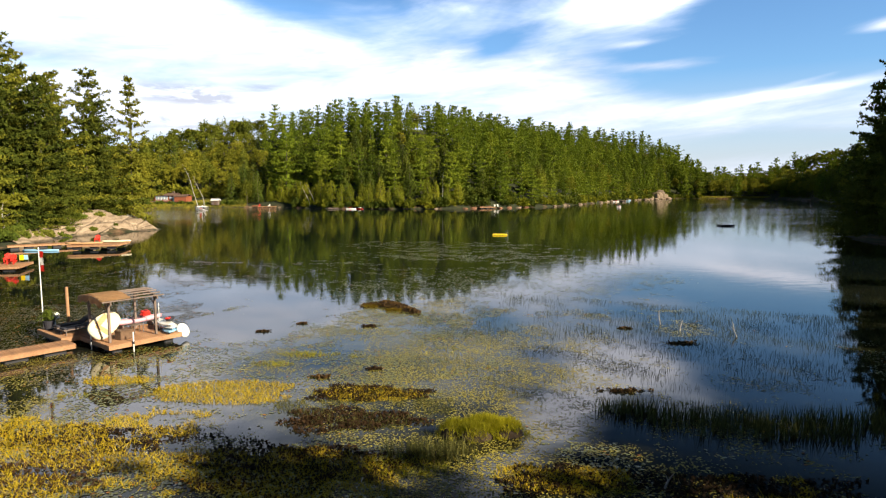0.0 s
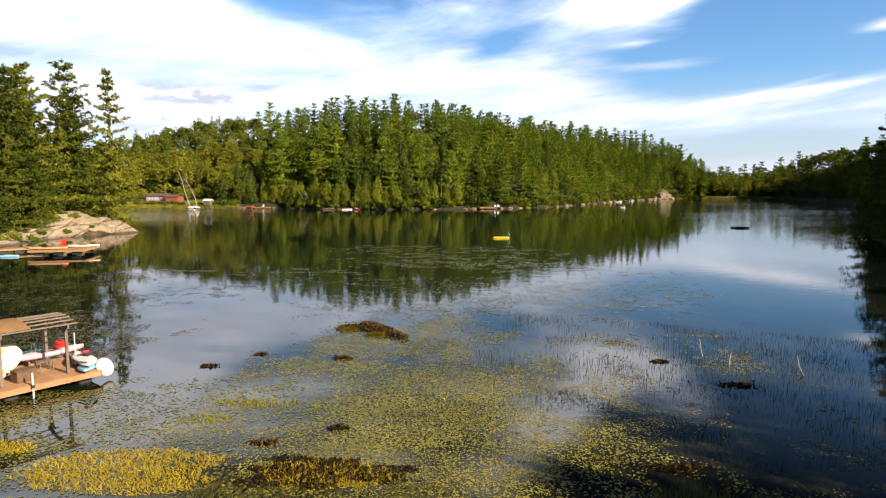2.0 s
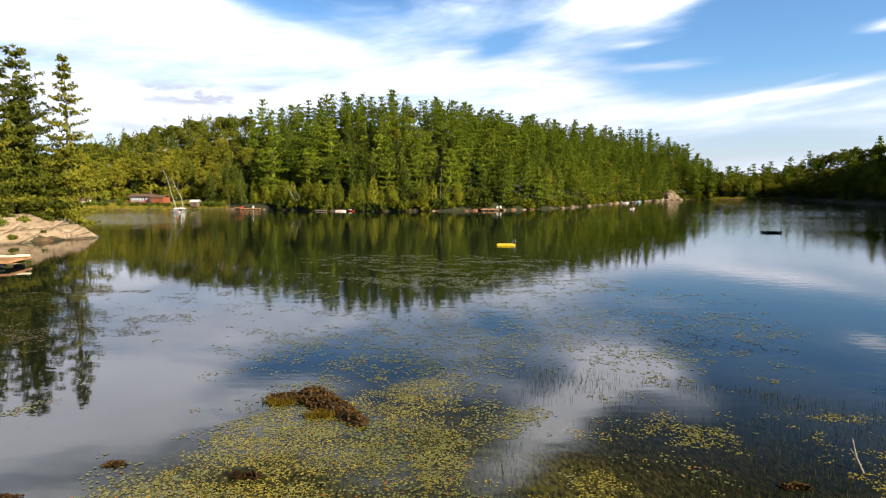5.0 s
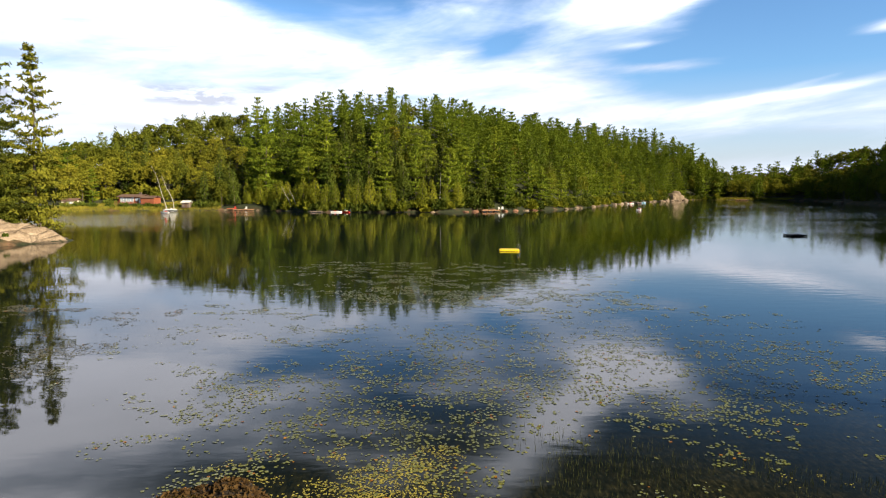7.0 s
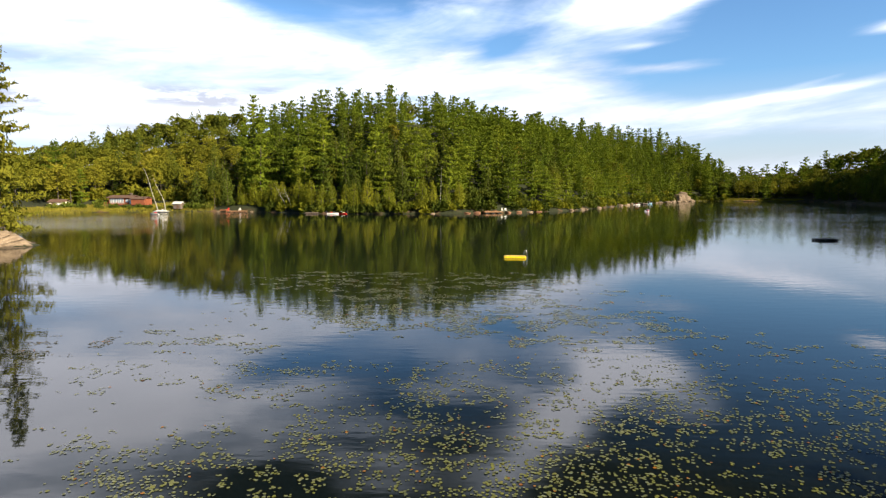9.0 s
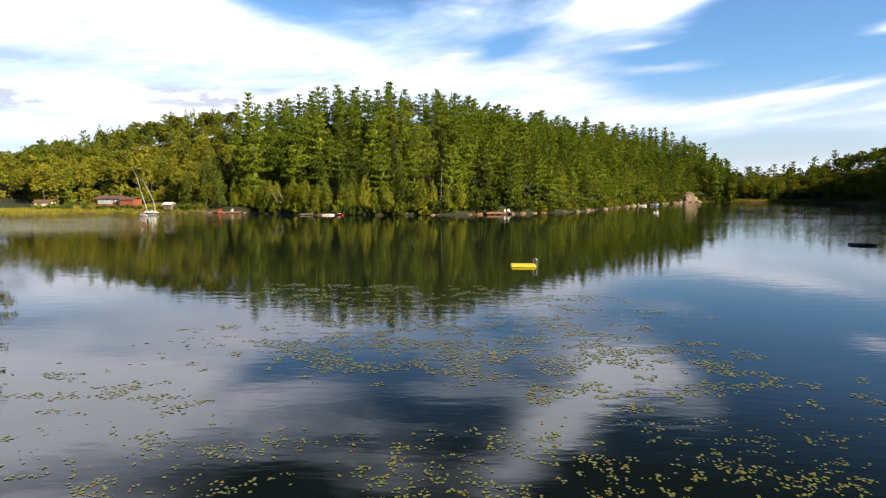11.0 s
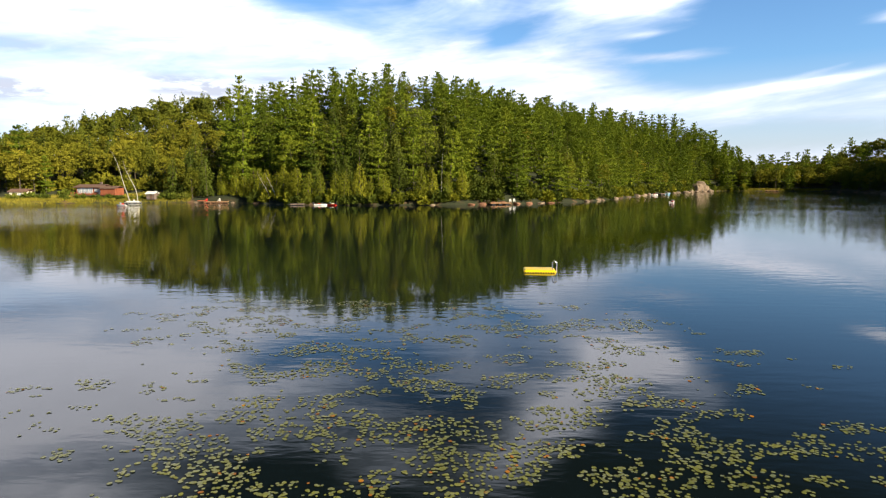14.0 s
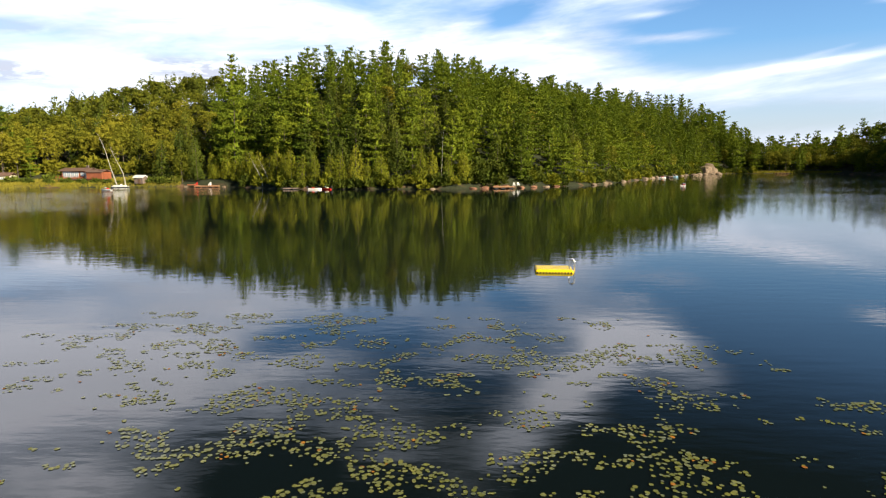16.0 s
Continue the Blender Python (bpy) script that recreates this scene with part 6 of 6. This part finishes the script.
    a = new("lily_pads", leaf_mesh("lily_pads", rest_i, PAD))
    tagged(a, "yellow-green lily pads floating in loose rafts", "lily pads", kind="stuff")
    b = new("old_lily_pads", leaf_mesh("old_lily_pads", np.where(old)[0], PAD_OLD))
    tagged(b, "orange and brown dying lily pads among the green", "lily pads", kind="stuff")
    patch = thing("water_lily", pose(-1.5, 76.5, 0), "cluster of round yellow-green floating lily pads", "water lily")
    meshes = []
    for k in range(4):
        V = np.concatenate([[(0, 0, 0)], shape]) * np.array([1, 1, 1]) + np.concatenate([[(0, 0, 0)], np.column_stack([np.zeros((7, 2)), rng.uniform(0.0, 0.06, 7)])])
        meshes.append(soup("lily_pad", V, [(0, j, j + 1) for j in range(1, 7)], PAD))
    for i in pick:
        child("lily_pad", meshes[int(rng.integers(4))], patch, pose(S[i, 0] + 1.5, S[i, 1] - 76.5, 0.01 + rng.uniform(0, 0.012), 0, 0, rng.uniform(0, 360)) @ Matrix.Scale(R[i], 4))


pads()


def litter(name, spots, zs, rng, label, category, size=(0.05, 0.11)):
    P = np.column_stack([spots, zs])
    D = rng.normal(0, 1, P.shape) * np.array([1, 1, 0.45]) + np.array([0, 0, 0.15])
    L = rng.uniform(*size, len(P))
    V, F = blades(P, D, L, L * 0.4, rng)
    return tagged(new(name, soup(name, V, F, DEAD_LEAF)), label, category, kind="stuff")


def mound():
    rng = np.random.default_rng(81)

    def top(X, Y):
        # ridge bent like an elbow, highest where it bends
        h = np.zeros_like(X)
        for (ax, ay, ra), (bx, by, rb), hh in (((-6.9, 42.5, 0.4), (-5.6, 42.9, 0.65), 0.20), ((-5.6, 42.9, 0.7), (-4.4, 41.5, 0.6), 0.30), ((-4.4, 41.5, 0.55), (-3.25, 40.2, 0.28), 0.22)):
            dx, dy = bx - ax, by - ay
            t = np.clip(((X - ax) * dx + (Y - ay) * dy) / (dx * dx + dy * dy), 0, 1)
            r = ra + (rb - ra) * t
            q = np.hypot(X - ax - t * dx, Y - ay - t * dy) / r
            h = np.maximum(h, hh * np.clip(1.15 - q * q, -0.4, 1))
        return h

    xs, ys = np.arange(-8.6, -2.4, 0.12), np.arange(39.2, 46.0, 0.12)
    X, Y = np.meshgrid(xs, ys)
    Z = top(X, Y)
    for i in range(X.shape[0]):
        for j in range(X.shape[1]):
            Z[i, j] += 0.06 * noise.noise(Vector((X[i, j] * 3, Y[i, j] * 3, 0))) - 0.06
    V = np.stack([X, Y, Z], -1).reshape(-1, 3)
    nx = len(xs)
    i = (np.arange(len(ys) - 1)[:, None] * nx + np.arange(nx - 1)[None, :]).ravel()
    F = np.stack([i, i + 1, i + nx + 1, i + nx], -1)
    F = F[V[F][:, :, 2].max(1) > -0.05]
    tagged(new("mud_mound", soup("mud_mound", V, F, MUD, True)), "dark brown mud mound rising from the lily bed", "mound")
    n = 9000
    s = np.column_stack([rng.uniform(-8.4, -2.6, n), rng.uniform(39.4, 45.8, n)])
    h = top(s[:, 0], s[:, 1])
    ok = h > 0.03
    litter("mound_litter", s[ok], h[ok] - 0.02, rng, "heap of brown rotting leaves and stems", "leaf litter", (0.06, 0.15))
    sp = np.concatenate([ellipse(rng, 500, -4.8, 40.9, 0.7, 0.3), ellipse(rng, 500, -6.6, 42.2, 0.6, 0.3)])
    grass("mound_sedge", sp, rng, GOLD, "golden sedge along the edge of the mound", "sedge", (0.1, 0.3), 0.012, 0.5)


mound()


def debris():
    rng = np.random.default_rng(91)
    for x, y, s in [(11.2, 32.6, 0.42), (6.0, 25.0, 0.48), (9.1, 36.0, 0.2), (-5.8, 36.3, 0.25), (-11.8, 35.0, 0.18), (-10.0, 37.0, 0.14), (-4.4, 27.8, 0.2), (-6.6, 26.6, 0.2)]:
        ob = rock("mud_clump", x, y, 0.0, s * 0.8, s * 0.3, 0.03, MUD, int(rng.integers(999)), "dark clump of mud and rotting stems in the water", "mud clump", "mud clumps in the shallows", rng.uniform(-20, 20))
        sp = ellipse(rng, 160, x, y, s * 1.7, s * 0.6, 0.0, 0.8)
        litter("stem_litter", sp, np.full(160, 0.01) + rng.uniform(0, 0.035, 160), rng, "brown rotting stems on a mud clump", "leaf litter", (0.08, 0.2))
    for x, y, rx, ry, n in [(-4.3, 24.6, 2.3, 0.9, 2200), (-4.6, 21.8, 2.4, 1.1, 2400), (-5.5, 18.2, 3.4, 1.6, 3600), (-12.5, 20.0, 3.5, 1.2, 1600), (2.2, 17.4, 1.8, 0.9, 1200), (-13.5, 17.4, 3.5, 1.2, 1600), (7.0, 17.0, 3.0, 0.9, 1400)]:
        sp = ellipse(rng, n, x, y, rx, ry)
        litter("floating_litter", sp, rng.uniform(0.01, 0.05, n), rng, "brown dead leaves afloat between the sedges", "leaf litter", (0.06, 0.14))
    for x, y, ln, tn, up in [(5.2, 17.3, 0.8, 55, 0.1), (12.2, 35.6, 0.7, 60, 0.5), (13.4, 36.8, 0.6, -40, 0.3), (11.5, 37.2, 0.8, 80, 0.7), (14.6, 34.2, 0.6, 88, 0.7)]:
        st = thing("stick", pose(x, y, 0.02, 0, 0, tn), "bleached dead branch lying in the shallows", "stick", "sticks in the shallows")
        part("branch", tube([(-ln / 2, 0, 0), (0, 0.03, up * 0.4), (ln / 2, 0, up)], [0.035, 0.03, 0.012], 6), DRIFTWOOD, st)
        part("twig", tube([(0, 0.03, up * 0.4), (ln * 0.2, 0.15, up * 0.6 + 0.08)], [0.018, 0.006], 5), DRIFTWOOD, st)


debris()


def meadow():
    rng = np.random.default_rng(95)
    x, y = rng.uniform(-148, -86, 60000), rng.uniform(225, 262, 60000)
    d = lake_distance(x, y)
    ok = (d > -0.4) & (d < 10) & (rng.random(60000) < np.clip(1.1 - d / 12, 0, 1))
    x, y = x[ok][:22000], y[ok][:22000]
    z = land_height(x, y)
    P = np.column_stack([x, y, np.maximum(z, 0.0) - 0.03])
    D = np.column_stack([rng.normal(0, 0.4, len(x)), rng.normal(0, 0.4, len(x)), np.ones(len(x))])
    V, F = blades(P, D, rng.uniform(0.3, 0.9, len(x)), np.full(len(x), 0.09), rng)
    tagged(new("meadow_grass", soup("meadow_grass", V, F, LAWN)), "rough yellow-green meadow grass before the cottage", "grass", kind="stuff")
    x, y = rng.uniform(148, 206, 40000), rng.uniform(405, 432, 40000)
    d = lake_distance(x, y)
    ok = (d > -0.3) & (d < 5)
    x, y = x[ok][:9000], y[ok][:9000]
    P = np.column_stack([x, y, np.maximum(land_height(x, y), 0.0) - 0.03])
    D = np.column_stack([rng.normal(0, 0.4, len(x)), rng.normal(0, 0.4, len(x)), np.ones(len(x))])
    V, F = blades(P, D, rng.uniform(0.4, 1.0, len(x)), np.full(len(x), 0.12), rng)
    tagged(new("beach_grass", soup("beach_grass", V, F, LAWN)), "sunlit strip of grass along the far beach", "grass", kind="stuff")


meadow()
